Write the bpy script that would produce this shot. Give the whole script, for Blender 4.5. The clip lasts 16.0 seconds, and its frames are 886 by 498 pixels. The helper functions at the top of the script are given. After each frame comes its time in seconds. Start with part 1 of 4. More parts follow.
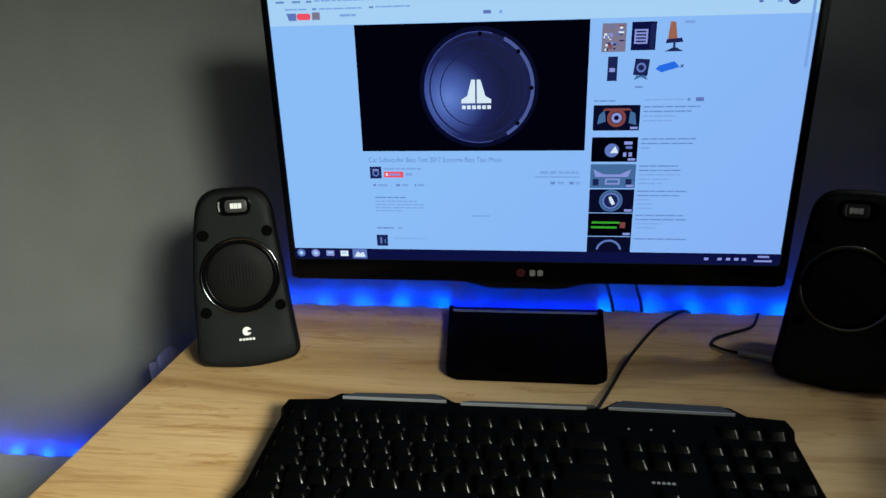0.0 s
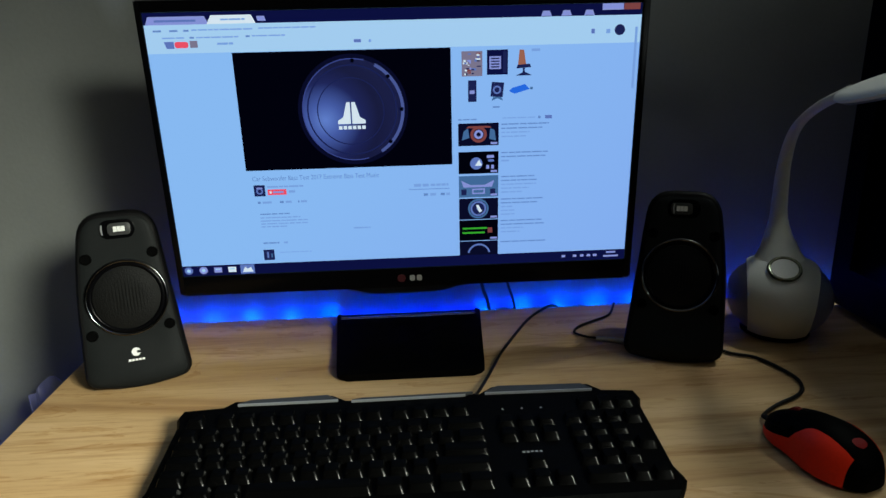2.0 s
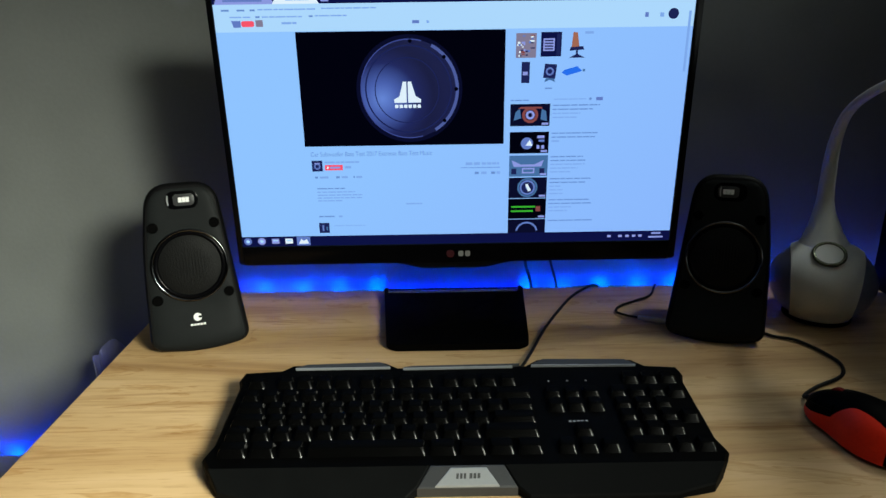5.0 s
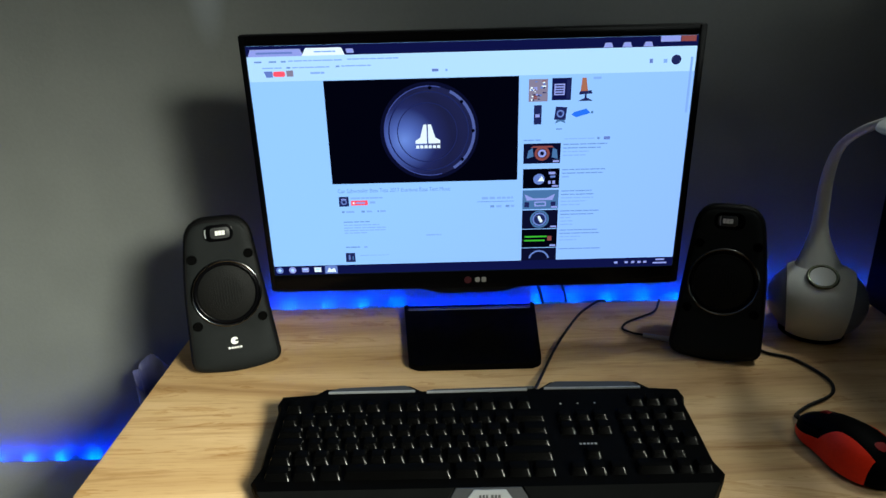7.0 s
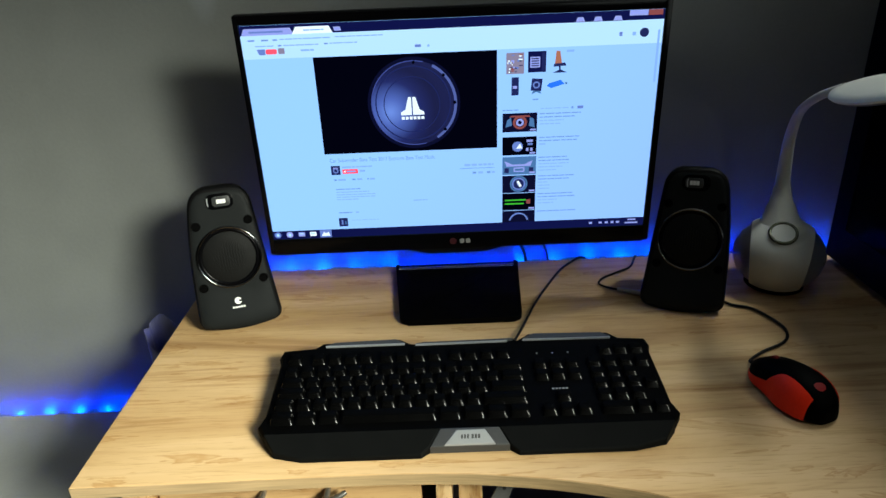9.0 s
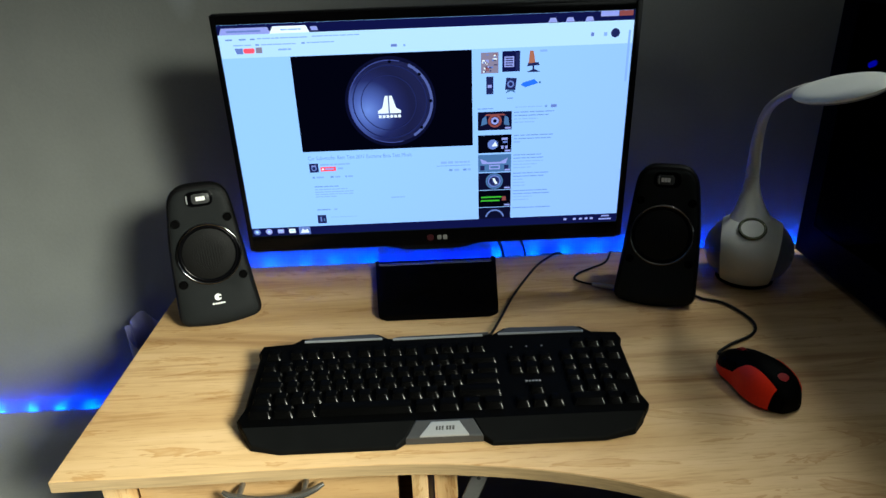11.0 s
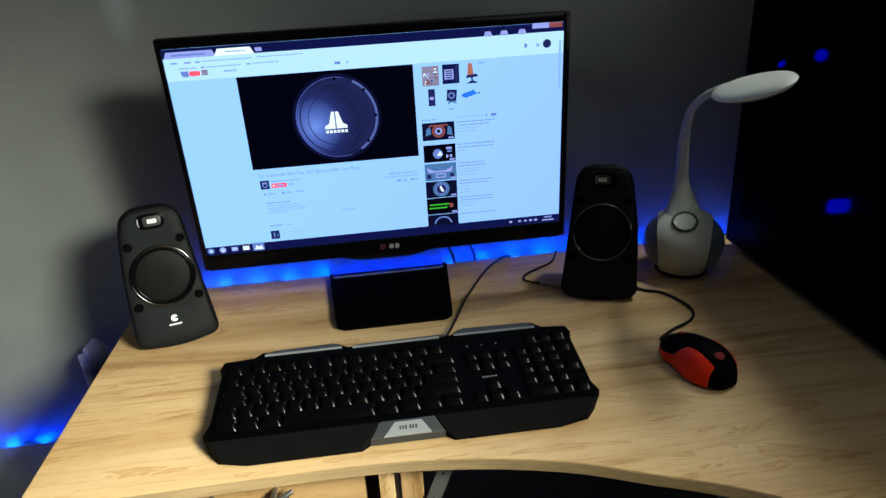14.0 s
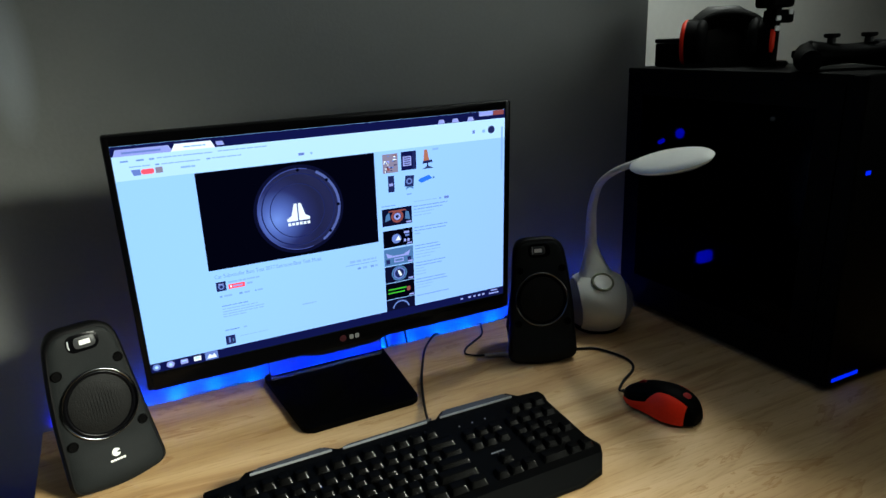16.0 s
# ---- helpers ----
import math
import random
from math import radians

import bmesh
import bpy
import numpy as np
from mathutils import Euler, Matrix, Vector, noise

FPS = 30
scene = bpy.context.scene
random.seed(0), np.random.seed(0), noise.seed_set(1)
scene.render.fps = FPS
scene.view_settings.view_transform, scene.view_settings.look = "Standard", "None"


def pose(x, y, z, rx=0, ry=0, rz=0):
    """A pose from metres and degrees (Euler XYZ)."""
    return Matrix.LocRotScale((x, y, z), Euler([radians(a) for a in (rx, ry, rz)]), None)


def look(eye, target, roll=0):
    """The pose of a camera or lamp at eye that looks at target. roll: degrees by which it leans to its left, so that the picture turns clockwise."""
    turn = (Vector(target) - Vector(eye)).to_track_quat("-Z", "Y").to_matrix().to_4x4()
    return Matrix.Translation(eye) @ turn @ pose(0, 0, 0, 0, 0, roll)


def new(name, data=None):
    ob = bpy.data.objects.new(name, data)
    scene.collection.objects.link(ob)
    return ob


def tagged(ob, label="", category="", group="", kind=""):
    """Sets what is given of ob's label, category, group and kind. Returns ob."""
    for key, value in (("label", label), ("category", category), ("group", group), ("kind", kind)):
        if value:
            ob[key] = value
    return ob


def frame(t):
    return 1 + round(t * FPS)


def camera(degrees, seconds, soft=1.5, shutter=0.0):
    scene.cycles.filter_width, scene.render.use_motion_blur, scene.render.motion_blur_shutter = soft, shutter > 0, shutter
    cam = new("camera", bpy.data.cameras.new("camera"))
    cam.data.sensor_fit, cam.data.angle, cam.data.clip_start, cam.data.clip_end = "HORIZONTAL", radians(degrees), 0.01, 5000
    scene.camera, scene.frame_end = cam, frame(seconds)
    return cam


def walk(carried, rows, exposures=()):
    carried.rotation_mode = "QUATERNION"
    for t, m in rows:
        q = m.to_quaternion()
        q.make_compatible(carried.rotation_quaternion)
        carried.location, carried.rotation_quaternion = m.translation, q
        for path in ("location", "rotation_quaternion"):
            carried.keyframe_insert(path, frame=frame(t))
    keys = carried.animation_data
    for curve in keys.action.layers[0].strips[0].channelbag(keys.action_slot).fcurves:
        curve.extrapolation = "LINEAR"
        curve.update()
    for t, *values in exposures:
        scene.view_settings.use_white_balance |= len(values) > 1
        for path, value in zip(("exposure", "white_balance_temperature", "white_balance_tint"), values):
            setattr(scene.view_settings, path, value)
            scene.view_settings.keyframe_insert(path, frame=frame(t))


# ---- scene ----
cam = camera(66.9, 16.0)
PATH = [
    (0, (0.129, 0.137, 1.141), (-0.102, 2.025, 0.522), -1.4),
    (0.5, (0.129, 0.129, 1.14), (-0.022, 2.024, 0.518), -0.7),
    (1, (0.131, 0.108, 1.142), (0.122, 2.022, 0.562), -1.0),
    (1.5, (0.135, 0.087, 1.151), (0.236, 1.992, 0.549), -1.7),
    (2, (0.14, 0.073, 1.153), (0.241, 1.983, 0.568), -1.4),
    (2.5, (0.129, 0.065, 1.156), (0.196, 1.967, 0.54), -1.4),
    (3, (0.122, 0.063, 1.146), (0.143, 1.96, 0.511), -1.0),
    (3.5, (0.115, 0.055, 1.146), (0.128, 1.94, 0.478), -0.8),
    (4, (0.116, 0.052, 1.152), (0.121, 1.942, 0.495), -0.6),
    (6.3, (0.107, 0.032, 1.158), (0.154, 1.931, 0.531), -0.6),
    (6.5, (0.107, 0.029, 1.179), (0.156, 1.917, 0.521), 0.3),
    (7, (0.097, 0.006, 1.239), (0.092, 1.882, 0.548), -1.5),
    (7.5, (0.085, -0.02, 1.268), (0.054, 1.829, 0.506), -1.7),
    (8, (0.09, -0.036, 1.269), (0.06, 1.777, 0.425), -2.4),
    (8.5, (0.1, -0.044, 1.274), (0.074, 1.772, 0.436), -2.8),
    (9, (0.116, -0.055, 1.277), (0.11, 1.77, 0.458), -2.4),
    (9.2, (0.115, -0.057, 1.28), (0.121, 1.773, 0.472), -2.0),
    (11.3, (0.131, -0.08, 1.282), (0.178, 1.735, 0.443), -2.2),
    (11.5, (0.131, -0.089, 1.27), (0.192, 1.704, 0.388), -2.3),
    (12, (0.14, -0.1, 1.265), (0.247, 1.673, 0.346), -2.6),
    (12.5, (0.135, -0.101, 1.276), (0.266, 1.677, 0.368), -3.3),
    (13, (0.143, -0.106, 1.273), (0.311, 1.689, 0.406), -2.7),
    (13.5, (0.137, -0.106, 1.277), (0.304, 1.703, 0.439), -3.1),
    (14, (0.125, -0.109, 1.286), (0.309, 1.717, 0.491), -3.5),
    (14.5, (0.077, -0.104, 1.3), (0.288, 1.739, 0.554), -3.0),
    (15, (-0.01, -0.048, 1.306), (0.353, 1.794, 0.615), -2.9),
    (15.5, (-0.058, -0.028, 1.314), (0.518, 1.75, 0.604), -1.6),
    (16, (-0.142, -0.037, 1.304), (0.691, 1.679, 0.703), -2.4),
]
walk(cam, [(t, look(eye, target, roll)) for t, eye, target, roll in PATH],
     exposures=((0, -0.48), (1.2, -0.56), (3, -0.50), (4, -0.40), (6.5, -0.27), (8, -0.03), (9, -0.06), (11.5, -0.08), (12, -0.12), (13, -0.05), (14.5, 0.0), (16, 0.03)))

# ---------------------------------------------------------------- light
world = bpy.data.worlds.new("world")
scene.world = world
world.use_nodes = True
world.node_tree.nodes["Background"].inputs[0].default_value = (0.75, 0.8, 0.85, 1)
world.node_tree.nodes["Background"].inputs[1].default_value = 0.004


def lamp(name, kind, m, energy, colour, **settings):
    data = bpy.data.lights.new(name, kind)
    data.energy, data.color = energy, colour
    for key, value in settings.items():
        if key == "size":
            data.size = value
        elif key == "size_y":
            data.shape, data.size_y = "RECTANGLE", value
        elif key == "spread":
            data.spread = radians(value)
        elif key == "cone":
            data.spot_size, data.spot_blend = radians(value), 1.0
        elif key == "radius":
            data.shadow_soft_size = value
    ob = new(name, data)
    ob.matrix_world = m
    return ob


lamp("room_light", "SPOT", look((1.2, -0.7, 1.85), (-0.92, 0.83, 0.46)), 690, (0.91, 0.95, 0.80), cone=40.5, radius=0.30)
# second unseen spot, added to lift the upper wall
lamp("upper_wall_fill", "SPOT", look((1.2, -0.7, 1.85), (0.40, 1.07, 2.62)), 140, (0.90, 1.0, 0.94), cone=84, radius=0.75)
# unseen lamp added to brighten the recess wall
lamp("recess_fill", "AREA", look((1.30, 1.19, 2.40), (1.10, 1.30, 1.35)), 6.5, (0.92, 1.0, 0.93), size=0.5, size_y=0.12, spread=100)
lamp("led_glow_desk", "AREA", pose(0.26, 1.0660, 0.7440, 136, 0, 0), 0.42, (0.0, 0.0005, 1.0), size=1.12, size_y=0.006, spread=95)
lamp("led_glow_bench", "AREA", pose(-0.95, 1.0660, 0.4440, 142, 0, 0), 0.6, (0.0, 0.004, 1.0), size=1.25, size_y=0.006, spread=110)


# ---------------------------------------------------------------- materials
def mat(name, colour, rough=0.5, metal=0.0, grain=0.0, scale=40.0, bump=0.0, spots=0.0, stretch=(1, 1, 1), coat=0.0, emit=None, strength=0.0, spec=0.5):
    m = bpy.data.materials.new(name)
    m.use_nodes = True
    n, l = m.node_tree.nodes, m.node_tree.links
    b = n["Principled BSDF"]
    b.inputs["Base Color"].default_value = (*colour, 1)
    b.inputs["Roughness"].default_value = rough
    b.inputs["Metallic"].default_value = metal
    b.inputs["Coat Weight"].default_value = coat
    b.inputs["Specular IOR Level"].default_value = spec
    if emit:
        b.inputs["Emission Color"].default_value = (*emit, 1)
        b.inputs["Emission Strength"].default_value = strength
    if grain or bump or spots:
        tc = n.new("ShaderNodeTexCoord")
        mp = n.new("ShaderNodeMapping")
        mp.inputs["Scale"].default_value = stretch
        l.new(tc.outputs["Object"], mp.inputs["Vector"])
        fine = n.new("ShaderNodeTexNoise")
        fine.inputs["Scale"].default_value = scale
        fine.inputs["Detail"].default_value = 6
        l.new(mp.outputs[0], fine.inputs["Vector"])
        wide = n.new("ShaderNodeTexNoise")
        wide.inputs["Scale"].default_value = scale * 0.08
        wide.inputs["Detail"].default_value = 4
        l.new(mp.outputs[0], wide.inputs["Vector"])
        mix = n.new("ShaderNodeMix")
        mix.data_type = "RGBA"
        mix.blend_type = "MULTIPLY"
        mix.inputs[6].default_value = (*colour, 1)
        ramp = n.new("ShaderNodeMapRange")
        ramp.inputs["From Min"].default_value, ramp.inputs["From Max"].default_value = 0.3, 0.7
        ramp.inputs["To Min"].default_value, ramp.inputs["To Max"].default_value = 1 - grain, 1.0
        l.new(fine.outputs[0], ramp.inputs[0])
        ramp2 = n.new("ShaderNodeMapRange")
        ramp2.inputs["From Min"].default_value, ramp2.inputs["From Max"].default_value = 0.3, 0.7
        ramp2.inputs["To Min"].default_value, ramp2.inputs["To Max"].default_value = 1 - spots, 1.0
        l.new(wide.outputs[0], ramp2.inputs[0])
        mul = n.new("ShaderNodeMath")
        mul.operation = "MULTIPLY"
        l.new(ramp.outputs[0], mul.inputs[0])
        l.new(ramp2.outputs[0], mul.inputs[1])
        mix.inputs[0].default_value = 1
        l.new(mul.outputs[0], mix.inputs[7])
        l.new(mix.outputs[2], b.inputs["Base Color"])
        if bump:
            bp = n.new("ShaderNodeBump")
            bp.inputs["Strength"].default_value = bump
            bp.inputs["Distance"].default_value = 0.001
            l.new(fine.outputs[0], bp.inputs["Height"])
            l.new(bp.outputs[0], b.inputs["Normal"])
        rr = n.new("ShaderNodeMapRange")
        rr.inputs["To Min"].default_value, rr.inputs["To Max"].default_value = rough * 0.8, min(1, rough * 1.2)
        l.new(wide.outputs[0], rr.inputs[0])
        l.new(rr.outputs[0], b.inputs["Roughness"])
    return m


def oak(name, along=0):
    """Pale oak-print laminate: grain runs along one axis, with darker streaks and cross-cut marks."""
    m = bpy.data.materials.new(name)
    m.use_nodes = True
    n, l = m.node_tree.nodes, m.node_tree.links
    b = n["Principled BSDF"]
    tc = n.new("ShaderNodeTexCoord")

    def noise(sx, sy, detail, distort=0.0, rough=0.5):
        mp = n.new("ShaderNodeMapping")
        s = [sy, sy, sy]
        s[along] = sx
        mp.inputs["Scale"].default_value = s
        l.new(tc.outputs["Object"], mp.inputs["Vector"])
        t = n.new("ShaderNodeTexNoise")
        t.inputs["Scale"].default_value = 1.0
        t.inputs["Detail"].default_value = detail
        t.inputs["Roughness"].default_value = rough
        t.inputs["Distortion"].default_value = distort
        l.new(mp.outputs[0], t.inputs["Vector"])
        return t.outputs[0]

    def ramp(src, stops):
        r = n.new("ShaderNodeValToRGB")
        e = r.color_ramp.elements
        e[0].position, e[0].color = stops[0][0], (*stops[0][1], 1)
        e[1].position, e[1].color = stops[-1][0], (*stops[-1][1], 1)
        for p, c in stops[1:-1]:
            e.new(p).color = (*c, 1)
        l.new(src, r.inputs[0])
        return r.outputs[0]

    def mult(a, c, f):
        x = n.new("ShaderNodeMix")
        x.data_type, x.blend_type = "RGBA", "MULTIPLY"
        x.inputs[0].default_value = f
        l.new(a, x.inputs[6])
        l.new(c, x.inputs[7])
        return x.outputs[2]

    base = ramp(noise(1.1, 9.0, 7, 1.6, 0.58), [(0.30, (0.38, 0.216, 0.092)), (0.44, (0.53, 0.336, 0.154)), (0.56, (0.62, 0.414, 0.208)), (0.72, (0.67, 0.464, 0.252))])
    streak = ramp(noise(1.6, 22.0, 6, 1.4, 0.62), [(0.33, (0.66, 0.55, 0.41)), (0.44, (1, 1, 1)), (1.0, (1, 1, 1))])
    fine = ramp(noise(26.0, 420.0, 2, 0.1, 0.5), [(0.34, (0.72, 0.64, 0.53)), (0.43, (1, 1, 1)), (1.0, (1, 1, 1))])
    # long cathedral figures
    mp = n.new("ShaderNodeMapping")
    s = [7.0, 7.0, 7.0]
    s[along] = 1.1
    mp.inputs["Scale"].default_value = s
    l.new(tc.outputs["Object"], mp.inputs["Vector"])
    wv = n.new("ShaderNodeTexWave")
    wv.wave_type, wv.bands_direction, wv.wave_profile = "BANDS", ("Y", "Y", "X")[along], "SAW"
    for key, value in (("Scale", 2.2), ("Distortion", 9.0), ("Detail", 3.0), ("Detail Scale", 0.9), ("Detail Roughness", 0.6)):
        wv.inputs[key].default_value = value
    l.new(mp.outputs[0], wv.inputs["Vector"])
    wide = ramp(wv.outputs["Fac"], [(0.0, (0.80, 0.73, 0.63)), (0.25, (0.97, 0.96, 0.94)), (1.0, (1, 1, 1))])
    # crisp-edged flame marks
    flame = ramp(noise(3.2, 13.0, 4, 2.2, 0.62), [(0.0, (1, 1, 1)), (0.588, (1, 1, 1)), (0.597, (0.80, 0.70, 0.56)), (0.65, (0.93, 0.90, 0.85)), (0.74, (1, 1, 1))])
    c = mult(mult(mult(mult(base, streak, 0.78), fine, 0.45), wide, 0.42), flame, 1.0)
    l.new(c, b.inputs["Base Color"])
    b.inputs["Roughness"].default_value = 0.46
    b.inputs["Specular IOR Level"].default_value = 0.4
    bp = n.new("ShaderNodeBump")
    bp.inputs["Strength"].default_value, bp.inputs["Distance"].default_value = 0.12, 0.0006
    l.new(noise(22.0, 420.0, 3, 0.2, 0.5), bp.inputs["Height"])
    l.new(bp.outputs[0], b.inputs["Normal"])
    return m


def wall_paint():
    """Grey emulsion with one upright, paler patch of light put into its colour."""
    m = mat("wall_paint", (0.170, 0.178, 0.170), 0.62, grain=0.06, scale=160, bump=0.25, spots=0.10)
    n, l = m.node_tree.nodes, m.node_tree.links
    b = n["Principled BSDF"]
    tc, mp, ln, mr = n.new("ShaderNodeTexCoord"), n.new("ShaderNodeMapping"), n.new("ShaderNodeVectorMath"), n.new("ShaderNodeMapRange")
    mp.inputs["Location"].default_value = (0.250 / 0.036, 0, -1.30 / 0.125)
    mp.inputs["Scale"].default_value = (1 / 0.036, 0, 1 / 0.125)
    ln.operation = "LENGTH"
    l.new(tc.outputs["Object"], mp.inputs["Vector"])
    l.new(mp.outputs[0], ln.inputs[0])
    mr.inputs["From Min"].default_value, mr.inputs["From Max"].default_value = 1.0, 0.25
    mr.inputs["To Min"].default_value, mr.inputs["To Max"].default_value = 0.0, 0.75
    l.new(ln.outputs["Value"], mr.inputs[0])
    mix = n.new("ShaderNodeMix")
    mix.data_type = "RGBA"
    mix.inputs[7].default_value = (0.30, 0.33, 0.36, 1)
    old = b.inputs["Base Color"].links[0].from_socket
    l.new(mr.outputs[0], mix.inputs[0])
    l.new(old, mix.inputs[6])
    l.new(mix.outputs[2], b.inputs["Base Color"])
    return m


def glow(name, colour, strength=1.0):
    return mat(name, (0.0, 0.0, 0.0), 0.45, emit=colour, strength=strength, spec=0.0)


def lit_page():
    """The page's white: a cool backlight, its viewing-angle fade to a bluer lower corner coloured in."""
    m = glow("page_white", (0.272, 0.535, 1.0), 1.29)
    n, l = m.node_tree.nodes, m.node_tree.links
    tc, dot, mr, mix = n.new("ShaderNodeTexCoord"), n.new("ShaderNodeVectorMath"), n.new("ShaderNodeMapRange"), n.new("ShaderNodeMix")
    dot.operation = "DOT_PRODUCT"
    dot.inputs[1].default_value = (0.9, 0.0, -0.8)
    l.new(tc.outputs["Object"], dot.inputs[0])
    l.new(dot.outputs["Value"], mr.inputs[0])
    mr.inputs["From Min"].default_value, mr.inputs["From Max"].default_value = -0.25, 0.25
    mix.data_type = "RGBA"
    mix.inputs[6].default_value, mix.inputs[7].default_value = (0.275, 0.550, 1.0, 1), (0.255, 0.470, 0.98, 1)
    l.new(mr.outputs[0], mix.inputs[0])
    l.new(mix.outputs[2], n["Principled BSDF"].inputs["Emission Color"])
    return m


def glass(name, colour, rough=0.02, ior=1.49):
    m = mat(name, colour, rough)
    b = m.node_tree.nodes["Principled BSDF"]
    b.inputs["Transmission Weight"].default_value = 1.0
    b.inputs["IOR"].default_value = ior
    return m


OAK = oak("oak_laminate")
OAK_UP = oak("oak_laminate_upright", 2)
EDGE = mat("oak_edge_band", (0.50, 0.345, 0.180), 0.45, grain=0.34, spots=0.15, scale=14, stretch=(1, 9, 30))
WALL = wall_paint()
WHITE_PAINT = mat("white_paint", (0.72, 0.73, 0.70), 0.5, grain=0.04, scale=80, spots=0.06, bump=0.1)
CEIL = mat("ceiling_paint", (0.7, 0.7, 0.68), 0.8, grain=0.05, scale=90, bump=0.2)
FLOOR = mat("dark_floor", (0.022, 0.016, 0.013), 0.5, grain=0.3, scale=40, stretch=(1, 8, 1), bump=0.1)
COVER = mat("grey_bench_cover", (0.36, 0.37, 0.36), 0.75, grain=0.06, scale=220, bump=0.25, spots=0.10)
CUSHION = mat("pale_fabric", (0.62, 0.62, 0.58), 0.9, grain=0.1, scale=300, bump=0.4)
BLACK = mat("black_plastic", (0.004, 0.004, 0.0043), 0.5, spec=0.08, grain=0.2, scale=400, bump=0.12, spots=0.15)
SATIN = mat("black_satin_plastic", (0.0045, 0.0048, 0.0048), 0.6, spec=0.03, grain=0.15, scale=600, bump=0.15, spots=0.2)
GLOSS = mat("black_gloss_plastic", (0.002, 0.002, 0.0025), 0.2, spec=0.06, spots=0.1, grain=0.05, scale=30)
CASE = mat("black_case_steel", (0.0012, 0.0012, 0.0013), 0.6, spec=0.03, grain=0.2, scale=500, bump=0.15)
SPEAKER = mat("charcoal_speaker_face", (0.0113, 0.0129, 0.0134), 0.5, spec=0.06, grain=0.12, scale=700, bump=0.2, spots=0.12)
FABRIC = mat("speaker_cloth", (0.0036, 0.0038, 0.0038), 0.6, spec=0.14, grain=0.5, scale=500, bump=0.5)
RIM = mat("dark_chrome", (0.13, 0.13, 0.135), 0.12, 1.0)
STEEL = mat("brushed_steel", (0.33, 0.33, 0.32), 0.36, 0.65, grain=0.2, scale=120, stretch=(1, 20, 20))
PEWTER = mat("dark_pewter", (0.38, 0.37, 0.34), 0.24, 0.86, grain=0.12, scale=120, stretch=(1, 20, 20))
SILVER = mat("silver_plastic", (0.36, 0.37, 0.38), 0.35, 0.4, grain=0.06, scale=300)
GREY = mat("grey_strip_plastic", (0.038, 0.039, 0.041), 0.38, spec=0.2, grain=0.1, scale=300)
KEY = mat("black_key_plastic", (0.0009, 0.0009, 0.0009), 0.55, spec=0.02, grain=0.15, scale=500, bump=0.1)
KEYCAP = mat("black_keycap_sides", (0.0012, 0.0012, 0.0012), 0.22, spec=0.22, grain=0.15, scale=500, bump=0.08)
PRINT = mat("white_print", (0.75, 0.75, 0.75), 0.5)
DULL_PRINT = mat("grey_print", (0.26, 0.26, 0.26), 0.5)
DARK_PRINT = mat("dark_print", (0.05, 0.05, 0.05), 0.5)
RED = mat("red_soft_plastic", (0.90, 0.030, 0.006), 0.5, spec=0.2, grain=0.08, scale=300, bump=0.1, spots=0.1)
RED_DARK = mat("dull_red_print", (0.17, 0.008, 0.008), 0.55, spec=0.1)
LAMP_WHITE = mat("lamp_white_plastic", (0.70, 0.71, 0.68), 0.45, spec=0.3, grain=0.03, scale=200, spots=0.05)
LAMP_SIDE = mat("lamp_frosted_side", (0.58, 0.62, 0.78), 0.18, grain=0.05, scale=60)
LAMP_SIDE.node_tree.nodes["Principled BSDF"].inputs["Transmission Weight"].default_value = 0.8
CHROME = mat("chrome_ring", (0.16, 0.17, 0.12), 0.18, 0.9)
CABLE = mat("black_cable_rubber", (0.005, 0.005, 0.005), 0.55, spec=0.2, grain=0.2, scale=400)
PLUG = mat("pale_plug_plastic", (0.5, 0.5, 0.47), 0.4, grain=0.1, scale=200)
# white plastic, with the LED strip's blue light put into its colour
BAG = mat("blue_lit_white_plastic", (0.17, 0.18, 0.36), 0.35, grain=0.1, scale=60, bump=0.3, spots=0.15)
ACRYLIC = glass("clear_acrylic", (0.90, 0.93, 0.98), 0.03)
SMOKED = glass("smoked_window", (0.22, 0.22, 0.25), 0.16, 1.06)
LED = glow("blue_led", (0.0, 0.070, 1.0), 1250.0)
LED_TAPE = mat("led_tape", (0.35, 0.37, 0.42), 0.4)
CASE_LED = glow("case_blue_led", (0.0, 0.02, 1.0), 1.0)
INNER_LED = glow("inner_blue_led", (0.0, 0.004, 1.0), 1.2)
DARK_GREY = mat("dark_grey_plastic", (0.035, 0.036, 0.038), 0.45, grain=0.1, scale=300)
LOGO_RED = mat("badge_red", (0.05, 0.008, 0.012), 0.4)


# ---------------------------------------------------------------- mesh helpers
def finish(bm, smooth=0.0):
    bmesh.ops.recalc_face_normals(bm, faces=bm.faces[:])
    if smooth:
        for f in bm.faces:
            f.smooth = True
        for e in bm.edges:
            e.smooth = not (len(e.link_faces) == 2 and e.calc_face_angle(0) > radians(smooth))
    return bm


def mesh_of(name, bm, material, smooth=0.0):
    finish(bm, smooth)
    me = bpy.data.meshes.new(name)
    bm.to_mesh(me)
    bm.free()
    me.materials.append(material)
    return me


def part(name, bm, material, parent=None, label="", smooth=35.0, m=None):
    ob = new(name, mesh_of(name, bm, material, smooth))
    if parent is not None:
        ob.parent = parent
    if m is not None:
        ob.matrix_basis = m
    if label:
        ob["label"] = label
    return ob


def thing(name, label, category, m=None, group="", kind=""):
    ob = new(name)
    ob.empty_display_size = 0.05
    if m is not None:
        ob.matrix_basis = m
    return tagged(ob, label, category, group, kind)


